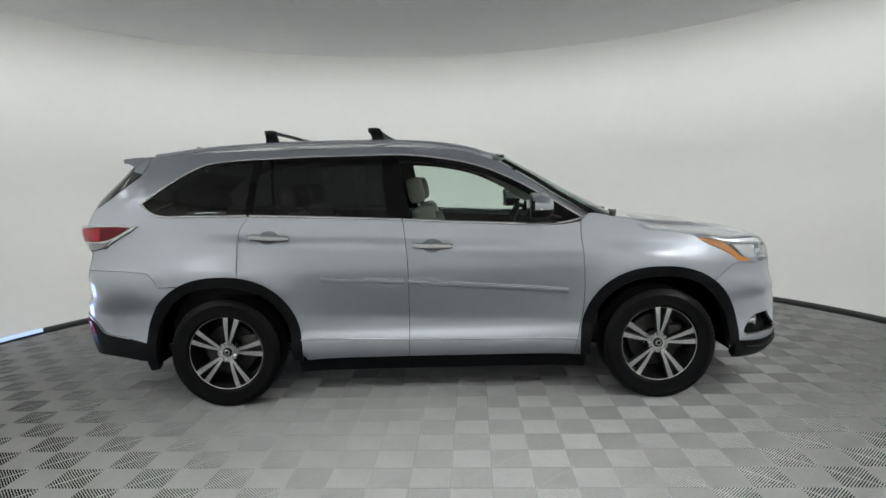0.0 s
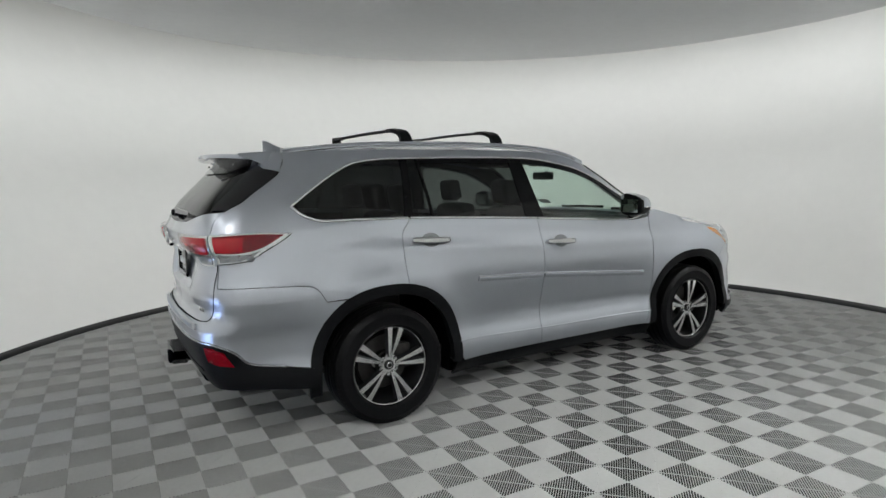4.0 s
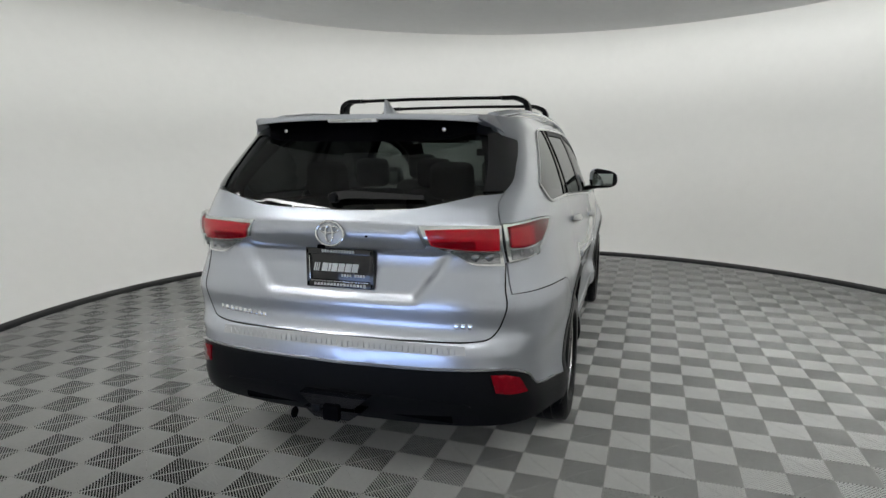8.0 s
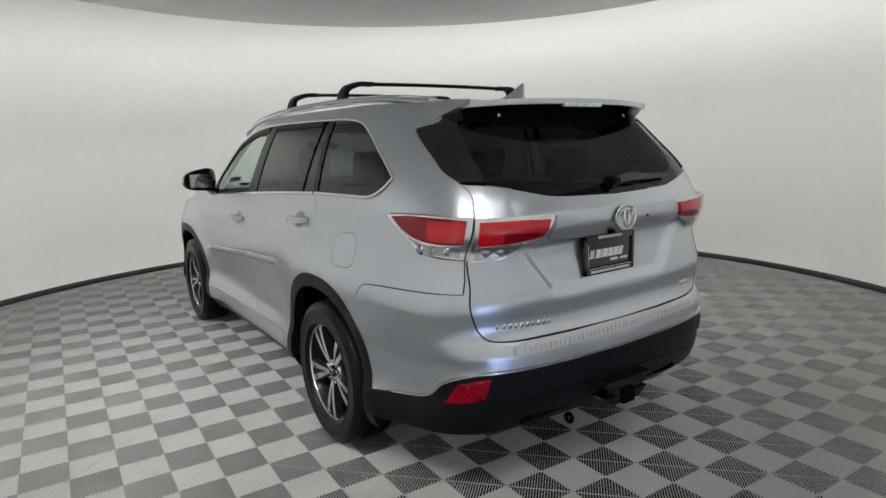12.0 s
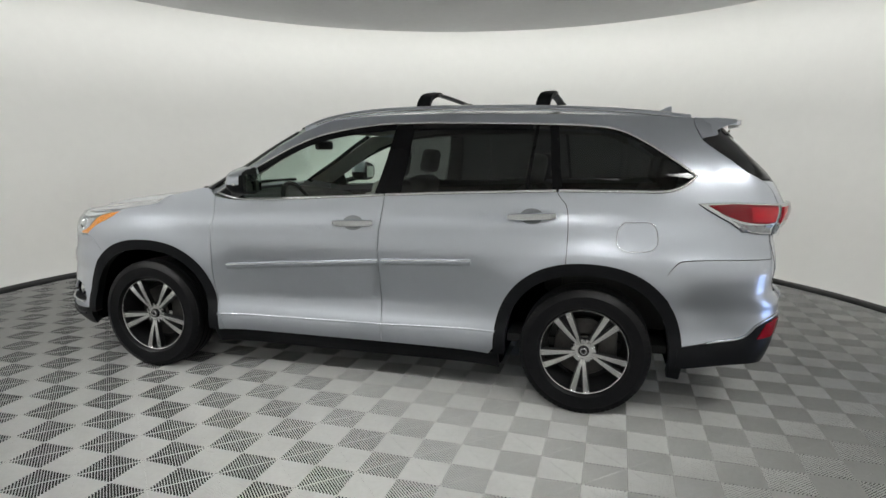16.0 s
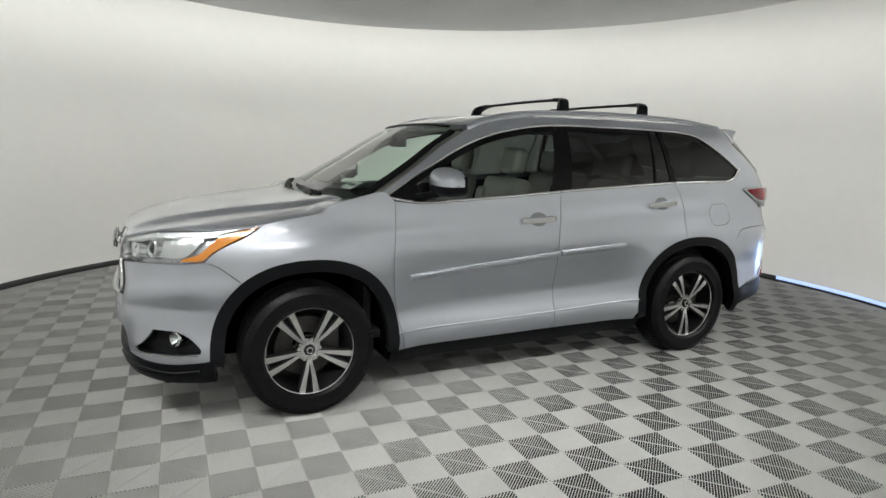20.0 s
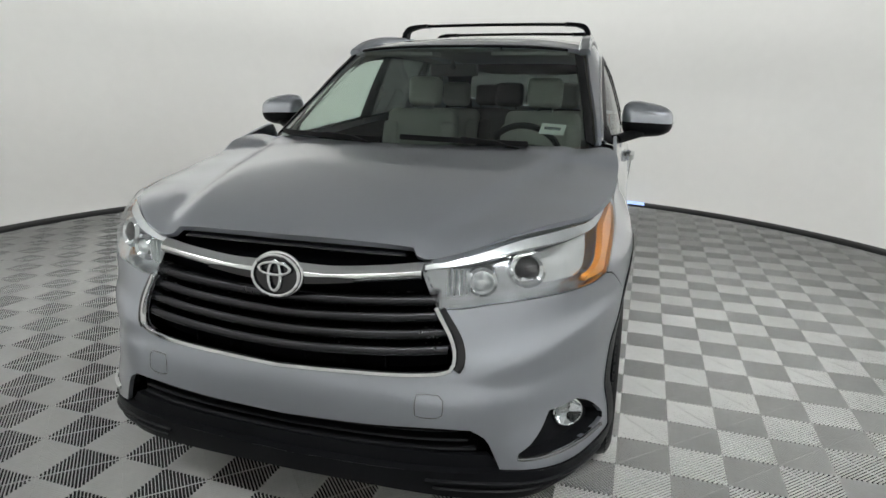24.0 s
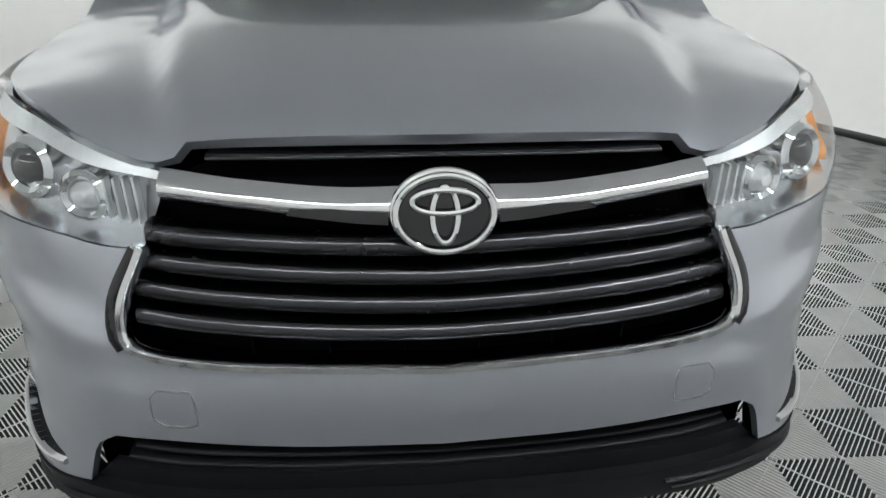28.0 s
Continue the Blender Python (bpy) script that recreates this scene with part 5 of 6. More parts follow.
# ---------------------------------------------------------------- lamps at the back
for s in (1, -1):
    lamp = tagged(new("tail_lamp"), "")
    lamp.parent = car
    outer = [LAMP_TOP_U, LAMP_LOW_U, [LAMP_LOW_U[-1], LAMP_TOP_U[0]]]
    panel("lamp_case", UPPER, outer, LAMPSILVER, lamp, "clear silver lamp case", side=s, lift=0.010, lip=0.03, gap=0.003, grid=0.025)
    red = [[UX(-1.985, 1.180), UX(-2.12, 1.187), UX(-2.27, 1.182), UR(0.712, 1.177)], [UR(0.712, 1.177), UR(0.722, 1.098)], [UR(0.722, 1.098), UX(-2.26, 1.092), UX(-2.17, 1.098), UX(-2.08, 1.128), UX(-1.985, 1.180)]]
    panel("red_lens", UPPER, red, DARKRED, lamp, "dark red lens", side=s, lift=0.017, lip=0.012, gap=0, grid=0.02)
    hot = [[UX(-2.19, 1.172), UX(-2.29, 1.170), UR(0.716, 1.168)], [UR(0.716, 1.168), UR(0.722, 1.104)], [UR(0.722, 1.104), UX(-2.26, 1.100), UX(-2.20, 1.102)], [UX(-2.20, 1.102), UX(-2.19, 1.172)]]
    panel("bright_lens", UPPER, hot, REDLENS, lamp, "bright red lens block", side=s, lift=0.019, lip=0.006, gap=0, grid=0.02)
    panel("lamp_cover", UPPER, outer, TAILGLASS, lamp, "clear outer cover", side=s, lift=0.026, lip=0, gap=0.004, grid=0.025)
    clr = [[UX(-2.10, 1.108), UX(-2.18, 1.086), UR(0.722, 1.086)], [UR(0.722, 1.086), UR(0.722, 1.040)], [UR(0.722, 1.040), UX(-2.20, 1.052), UX(-2.10, 1.108)]]
    panel("clear_lens", UPPER, clr, LAMPGREY, lamp, "clear reversing lens", side=s, lift=0.014, lip=0.01, gap=0, grid=0.02)
    # bulbs in grey, so that colour gives the lamp's dark depth
    for i in range(3):
        p = UPPER.P([UX(-2.165 - 0.05 * i, 1.065)[0]], [1.066])[0]
        part("bulb", lathe([(0.0, 0.010 * s), (0.015, 0.006 * s), (0.022, -0.004 * s)], 18, "y", (p[0], s * (abs(p[1]) + 0.012), p[2])), LAMPGREY, lamp)
    glamp = tagged(new("gate_lamp"), "")
    glamp.parent = tailgate
    inner = [runs(UR, [(0.690, 1.187), (0.53, 1.188), (0.375, 1.184)]), runs(UR, [(0.375, 1.184), (0.407, 1.112)]), runs(UR, [(0.407, 1.112), (0.468, 1.090), (0.512, 1.072), (0.565, 1.028), (0.63, 1.018), (0.696, 1.018)]), runs(UR, [(0.696, 1.018), (0.690, 1.187)])]
    panel("lamp_case", UPPER, inner, LAMPSILVER, glamp, "clear silver lamp case", side=s, lift=0.010, lip=0.03, gap=0.003, grid=0.025)
    red = [runs(UR, [(0.680, 1.172), (0.53, 1.172), (0.405, 1.167)]), runs(UR, [(0.405, 1.167), (0.428, 1.112)]), runs(UR, [(0.428, 1.112), (0.53, 1.100), (0.682, 1.094)]), runs(UR, [(0.682, 1.094), (0.680, 1.172)])]
    panel("red_lens", UPPER, red, REDLENS, glamp, "red lens", side=s, lift=0.018, lip=0.012, gap=0, grid=0.02)
    low = [runs(UR, [(0.60, 1.134), (0.50, 1.132), (0.43, 1.128)]), runs(UR, [(0.43, 1.128), (0.440, 1.114)]), runs(UR, [(0.440, 1.114), (0.53, 1.104), (0.60, 1.101)]), runs(UR, [(0.60, 1.101), (0.60, 1.134)])]
    panel("dark_lens", UPPER, low, DARKRED, glamp, "dark red lower band", side=s, lift=0.020, lip=0.004, gap=0, grid=0.02)
    panel("lamp_cover", UPPER, inner, TAILGLASS, glamp, "clear outer cover", side=s, lift=0.026, lip=0, gap=0.004, grid=0.025)
    clr = [runs(UR, [(0.682, 1.084), (0.54, 1.090), (0.50, 1.088)]), runs(UR, [(0.50, 1.088), (0.575, 1.036), (0.68, 1.030)]), runs(UR, [(0.68, 1.030), (0.682, 1.084)])]
    panel("clear_lens", UPPER, clr, LAMPDARK, glamp, "clear lens", side=s, lift=0.014, lip=0.01, gap=0, grid=0.02)
    # grey again: the shade deep in the lamp is put into the bulbs' colour
    for i in range(2):
        y = 0.590 + 0.052 * i
        p = UPPER.P([UR(y, 1.060)[0]], [1.060])[0]
        part("bulb", lathe([(0.0, -0.012), (0.012, -0.010), (0.021, -0.002), (0.025, 0.012)], 20, "x", (p[0] - 0.010, s * abs(p[1]), 1.060)), LAMPGREY, glamp)
    rf = [LR(0.745, 0.556), LR(0.70, 0.576), LR(0.652, 0.578), LR(0.668, 0.500), LR(0.72, 0.486), LR(0.772, 0.480)]
    panel("reflector", LOWER, [[rf[i], rf[(i + 1) % 6]] for i in range(6)], DARKRED, black_r, "red bumper reflector", side=s, lift=0.012, lip=0.02, gap=0, grid=0.02)

for s in (1, -1):
    strip("gate_seam", LOWER, GATE_MID + GATE_LOW[1:], 0.006, DARK, car, "dark gap round the tailgate", s, 0.0012)

# tailgate furniture
bar_half = [runs(UR, [(0.0, 1.182), (0.2, 1.182), (0.368, 1.178)]), runs(UR, [(0.368, 1.178), (0.402, 1.100)]), runs(UR, [(0.402, 1.100), (0.2, 1.092), (0.0, 1.092)])]
panel("gate_garnish", UPPER, bar_half + [other(e, True) for e in bar_half[::-1]], PAINT, tailgate, "silver garnish bar", gap=0, lift=0.016, lip=0.02)


def oval(name, mat, parent, centre, ry, rz, tube, label="", tilt=0.0, nose=1):
    bm = bmesh.new()
    rows = []
    for i in range(48):
        a = 2 * math.pi * i / 48
        cy, cz = math.cos(a), math.sin(a)
        rows.append([bm.verts.new((nose * tube * 0.8 * math.sin(b), (ry + tube * math.cos(b)) * cy, (rz + tube * math.cos(b)) * cz)) for b in np.linspace(0, 2 * math.pi, 8, endpoint=False)])
    for i in range(48):
        for j in range(8):
            bm.faces.new((rows[i][j], rows[i][(j + 1) % 8], rows[(i + 1) % 48][(j + 1) % 8], rows[(i + 1) % 48][j]))
    bmesh.ops.recalc_face_normals(bm, faces=bm.faces)
    bmesh.ops.transform(bm, matrix=Matrix.Translation(centre) @ Matrix.Rotation(radians(tilt), 4, "Y"), verts=bm.verts)
    return part(name, bm, mat, parent, label)


def disc(name, mat, parent, centre, ry, rz, nose=1, label="", dome=0.006, tilt=0.0):
    bm = bmesh.new()
    rows = [[bm.verts.new((nose * dome * (1 - k * k), ry * k * math.cos(2 * math.pi * i / 40), rz * k * math.sin(2 * math.pi * i / 40))) for i in range(40)] for k in (0.02, 0.4, 0.75, 1.0)]
    for p, q in zip(rows, rows[1:]):
        for i in range(40):
            bm.faces.new((p[i], p[(i + 1) % 40], q[(i + 1) % 40], q[i]))
    bm.faces.new(rows[0])
    bmesh.ops.recalc_face_normals(bm, faces=bm.faces)
    bmesh.ops.transform(bm, matrix=Matrix.Translation(centre) @ Matrix.Rotation(radians(tilt), 4, "Y"), verts=bm.verts)
    return part(name, bm, mat, parent, label)


def emblem(parent, centre, ry, rz, nose, back, tilt):
    e = tagged(new("emblem"), "chrome oval badge")
    e.parent = parent
    x, y, z = centre
    disc("badge_ground", back, e, centre, ry, rz, nose, dome=0.004, tilt=tilt)
    oval("badge_ring", CHROME, e, (x + nose * 0.004, y, z), ry, rz, ry * 0.075, tilt=tilt)
    oval("badge_oval", CHROME, e, (x + nose * 0.008, y, z + rz * 0.36), ry * 0.66, rz * 0.30, ry * 0.07, tilt=tilt)
    oval("badge_oval", CHROME, e, (x + nose * 0.009, y, z + rz * 0.0), ry * 0.26, rz * 0.72, ry * 0.07, tilt=tilt)


emblem(tailgate, (-2.474, 0.0, 1.143), 0.062, 0.050, -1, PAINT, 0)
part("lock_cover", box((0.006, 0.012, 0.008), (-2.466, -0.158, 1.136), 0.002), DARK, tailgate)
part("gate_camera", box((0.02, 0.03, 0.016), (-2.45, 0.055, 1.084), 0.004), DARK, tailgate, "black rear camera")

plate = tagged(new("number_plate"), "black dealer plate in a black frame on the tailgate", "plate")
part("plate_board", box((0.004, 0.305, 0.150), (-2.428, 0.0, 0.982), 0.0015), GLOSSBLACK, plate, "black insert")
for y, z, sy, sz in ((0, 1.055, 0.315, 0.026), (0, 0.910, 0.315, 0.026), (0.150, 0.982, 0.015, 0.165), (-0.150, 0.982, 0.015, 0.165)):
    part("plate_frame", box((0.012, sy, sz), (-2.431, y, z), 0.003), GLOSSBLACK, plate, "gloss black frame")
part("frame_line", box((0.003, 0.272, 0.003), (-2.438, 0, 0.925), 0.001), CHROME, plate)
part("frame_line", box((0.003, 0.003, 0.105), (-2.438, 0.140, 0.980), 0.001), CHROME, plate)
shear = Matrix.Identity(4)
shear[1][2] = -0.25


def print_bar(y, z, sy, sz, lean=True, mat=WHITEINK, x=-2.4315):
    m = Matrix.Translation((x, y, z)) @ (shear if lean else Matrix.Identity(4))
    part("print", box((0.0016, sy, sz), (0, 0, 0), 0.0, m=m), mat, plate, smooth=False)


for i in range(3):
    print_bar(0.118 - 0.010 * i, 0.985, 0.005, 0.036)
for i, w in enumerate((0.026, 0.010, 0.026, 0.028, 0.028, 0.028)):
    print_bar(0.070 - (0, 0.023, 0.046, 0.078, 0.111, 0.143)[i], 0.985, w, 0.036)
for i in range(9):
    if i != 4:
        print_bar(-0.012 - 0.0125 * i, 0.952, 0.008, 0.011, False)
for i in range(12):
    print_bar(0.075 - 0.013 * i, 1.056, 0.009, 0.012, False, x=-2.4385)
for i in range(16):
    print_bar(0.115 - 0.0155 * i, 0.911, 0.010, 0.011, i < 8, x=-2.4385)
plate.location.x = 0.036
# model lettering as plain bright bars
for i in range(10):
    y = 0.612 - 0.0265 * i
    p = UPPER.P([UR(y, 0.764)[0]], [0.764])[0]
    part("model_badge", box((0.008, 0.017, 0.021), (p[0] - 0.002, y, 0.766 - 0.0015 * i), 0.002), CHROME, tailgate)
for i in range(3):
    y = -0.522 - 0.028 * i
    p = UPPER.P([UR(-y, 0.762)[0]], [0.762])[0]
    part("grade_badge", box((0.008, 0.019, 0.023), (p[0] - 0.002, y, 0.768), 0.002), CHROME, tailgate)

# bumper step and tow bar
stp_half = [[LR(0.0, 0.694), LR(0.3, 0.693), LR(0.555, 0.690)], [LR(0.555, 0.690), LR(0.560, 0.660)], [LR(0.560, 0.660), LR(0.3, 0.658), LR(0.0, 0.658)]]
step = panel("bumper_step", LOWER, stp_half + [other(e, True) for e in stp_half[::-1]], STEPGREY, car, "brushed metal bumper step", gap=0, lift=0.012, lip=0.014)
for i in range(44):
    y = -0.53 + 1.06 * i / 43
    p = LOWER.P([LR(abs(y), 0.676)[0]], [0.676])[0]
    part("step_rib", box((0.004, 0.006, 0.026), (p[0] - 0.012, y, 0.676), 0.0015, 1), STEPGREY, step)
for s in (1, -1):
    strip("skirt_lip", LOWER, BLACK_TOP[1:], 0.012, LAMPGREY, black_r, "grey upper lip of the lower bumper", s, 0.010)
gv_half = [[LR(0.0, 0.452), LR(0.3, 0.450), LR(0.56, 0.440)], [LR(0.56, 0.440), LR(0.58, 0.425), LR(0.55, 0.418)], [LR(0.55, 0.418), LR(0.3, 0.425), LR(0.0, 0.426)]]
panel("skirt_trim", LOWER, gv_half + [other(e, True) for e in gv_half[::-1]], CLAD, car, "black lower trim strip", gap=0, lift=0.010, lip=0.01)
hitch = tagged(new("tow_hitch"), "black steel tow hitch receiver")
hitch.parent = car
bm = bmesh.new()
for q in ([(-0.16, 0.447), (0.16, 0.447), (0.10, 0.400), (-0.10, 0.400)], [(-0.135, 0.385), (0.135, 0.385), (0.08, 0.345), (-0.08, 0.345)]):
    a = [bm.verts.new((-2.505, y, z)) for y, z in q]
    b = [bm.verts.new((-2.42, y, z - 0.004)) for y, z in q]
    bm.faces.new(a)
    bm.faces.new(b[::-1])
    for i in range(4):
        bm.faces.new((a[i], b[i], b[(i + 1) % 4], a[(i + 1) % 4]))
bmesh.ops.recalc_face_normals(bm, faces=bm.faces)
part("hitch_shroud", bm, GLOSSBLACK, hitch, "black shroud", smooth=False)
part("receiver", box((0.14, 0.075, 0.07), (-2.45, 0.0, 0.375), 0.008), DARK, hitch)
part("hitch_plug", box((0.03, 0.045, 0.03), (-2.50, 0.075, 0.388), 0.006), CLAD, hitch, "black socket")
part("cross_tube", sweep([(-2.36, -0.5, 0.36), (-2.36, 0.5, 0.36)], disc_section(0.03, 12)), DARK, hitch)
part("tow_eye", lathe([(0.010, -0.006), (0.024, -0.006), (0.026, 0.0), (0.024, 0.006), (0.010, 0.006)], 20, "y", (-2.40, 0.245, 0.298)), DARK, car)

# ---------------------------------------------------------------- nose
gr_half = [runs(LF, [(0.0, 0.974), (0.2, 0.976), (0.362, 0.974), (0.392, 0.943)]), runs(LF, [(0.392, 0.943), (0.414, 0.885), (0.445, 0.828), (0.485, 0.747), (0.492, 0.692), (0.472, 0.660)]), runs(LF, [(0.472, 0.660), (0.388, 0.650), (0.187, 0.641), (0.0, 0.633)])]
grille = panel("grille", LOWER, gr_half + [other(e) for e in gr_half[::-1]], DARK, car, "black radiator grille", gap=0, depth=0.060, lip=0)
DARKCHROME = material("dark_chrome", (0.055, 0.055, 0.06), 0.24, 1.0, rvary=0.04)


def cross_bar(name, z0, z1, yend, width, mat, lift, label=""):
    """Grille slat across the nose, bowed in plan and turned up at its ends."""
    ys = np.linspace(-yend, yend, 41)
    rows = []
    verts, faces = [], []
    sec = [(-0.5, -0.035), (-0.5, -0.006), (-0.36, 0.004), (-0.1, 0.008), (0.2, 0.006), (0.42, -0.002), (0.5, -0.012), (0.5, -0.035)]
    for y in ys:
        t = abs(y) / 0.42
        z = z0 + (z1 - z0) * t ** 1.6
        u = LOWER.y(abs(y), z)[0]
        p = LOWER.P([u], [z])[0]
        for a, h in sec:
            verts.append((p[0] + h + lift, y, z + a * width))
    k = len(sec)
    for i in range(40):
        for j in range(k - 1):
            faces.append((i * k + j, (i + 1) * k + j, (i + 1) * k + j + 1, i * k + j + 1))
    return link(name, verts, faces, mat, grille, label)


WING_TOP = curve([0.0, 0.12, 0.28, 0.392, 0.41], [0.920, 0.918, 0.930, 0.944, 0.946])
WING_LOW = curve([0.0, 0.12, 0.28, 0.392, 0.41], [0.866, 0.868, 0.886, 0.899, 0.900])
for z0, z1, ye in ((0.823, 0.843, 0.438), (0.777, 0.801, 0.455), (0.731, 0.755, 0.468), (0.686, 0.709, 0.472)):
    cross_bar("grille_slat", z0, z1, ye, 0.033, DARKCHROME, -0.012, "dark slat with a bright edge")
for z in (0.955,):
    cross_bar("grille_slat", z, z - 0.002, 0.34, 0.012, GLOSSBLACK, -0.02)
for y in (-0.30, -0.18, -0.06, 0.06, 0.18, 0.30):
    for z in (0.66, 0.71, 0.755, 0.80):
        p = LOWER.P([LOWER.y(abs(y), z)[0]], [z])[0]
        part("slat_web", box((0.03, 0.003, 0.03), (p[0] - 0.045, y, z), 0.0), DARK, grille, smooth=False)
for s in (1, -1):
    wv, wf, steps = [], [], 9
    for y in np.linspace(0.0, 0.400, 27):
        for k in range(steps):
            h = k / (steps - 1)
            z = WING_LOW(y) + (WING_TOP(y) - WING_LOW(y)) * h
            p = LOWER.P([LOWER.y(y, z)[0]], [z])[0]
            wv.append((p[0] - 0.010 + 0.030 * math.sin(math.pi * (0.06 + 0.88 * h)) ** 0.8, s * y, z))
    for a in range(26):
        for k in range(steps - 1):
            q = a * steps + k
            wf.append((q, q + steps, q + steps + 1, q + 1)[::s])
    link("grille_wing", wv, wf, CHROME, grille, "chrome wing bar")
    dk = [[LF(0.080, 0.886), LF(0.12, 0.889), LF(0.17, 0.893), LF(0.215, 0.892)], [LF(0.215, 0.892), LF(0.222, 0.884)], [LF(0.222, 0.884), LF(0.16, 0.876), LF(0.12, 0.871), LF(0.080, 0.868)], [LF(0.080, 0.868), LF(0.080, 0.886)]]
    panel("wing_inlay", LOWER, dk, GLOSSBLACK, grille, "dark inlay of the wing bar", gap=0, side=s, lift=0.0215, lip=0.006, grid=0.02)
    strip("grille_frame", LOWER, runs(LF, [(0.438, 0.832), (0.478, 0.747), (0.486, 0.692), (0.470, 0.662), (0.388, 0.651), (0.187, 0.642), (0.0, 0.634)]), 0.016, CHROME, grille, "chrome grille frame", s, 0.014)
    strip("grille_edge", LOWER, runs(LF, [(0.450, 0.826), (0.492, 0.747), (0.502, 0.690), (0.492, 0.662)]), 0.024, GLOSSBLACK, grille, "", s, 0.006)
emblem(grille, (2.320, 0.0, 0.888), 0.070, 0.055, 1, GLOSSBLACK, -8)
oval("emblem_seat", CHROME, grille, (2.312, 0, 0.888), 0.073, 0.058, 0.006, "chrome emblem seat", -8)

mouth_half = [runs(LF, [(0.0, 0.487), (0.226, 0.494), (0.418, 0.504), (0.535, 0.503)]), runs(LF, [(0.535, 0.503), (0.572, 0.474), (0.608, 0.372)]), runs(LF, [(0.608, 0.372), (0.43, 0.355), (0.30, 0.350), (0.0, 0.346)])]
panel("lower_grille", LOWER, mouth_half + [other(e) for e in mouth_half[::-1]], DARK, car, "black lower air intake", gap=0, depth=0.075, lip=0)
for z, ye in ((0.465, 0.50), (0.435, 0.53), (0.405, 0.55)):
    cross_bar("intake_slat", z, z + 0.010, ye, 0.012, CLAD, -0.035)
mf = [[LF(0.0, 0.400), LF(0.3, 0.402), LF(0.575, 0.408)], [LF(0.575, 0.408), LF(0.604, 0.372)], [LF(0.604, 0.372), LF(0.43, 0.360), LF(0.0, 0.352)]]
panel("intake_floor", LOWER, mf + [other(e) for e in mf[::-1]], CLAD, car, "black plastic intake floor", gap=0, depth=0.02, lip=0.02)
# added black box: its colour stands in for the shade behind the intake
part("intake_void_box", box((0.05, 1.36, 0.36), (2.08, 0, 0.38), 0.01), DARK, car, "added black box that stands in for the dark void behind the lower intake")
# tow-eye cover
sq = [(-LF(y, z)[0], z) for y, z in ((0.455, 0.595), (0.405, 0.596), (0.395, 0.586), (0.395, 0.540), (0.405, 0.531), (0.455, 0.531), (0.465, 0.540), (0.465, 0.586), (0.455, 0.595))]
strip("cover_groove", LOWER, sq, 0.004, LAMPGREY, bumper_f, "", 1, 0.0006)
strip("cover_groove", LOWER, other(sq), 0.003, LAMPGREY, bumper_f, "", 1, 0.0004)

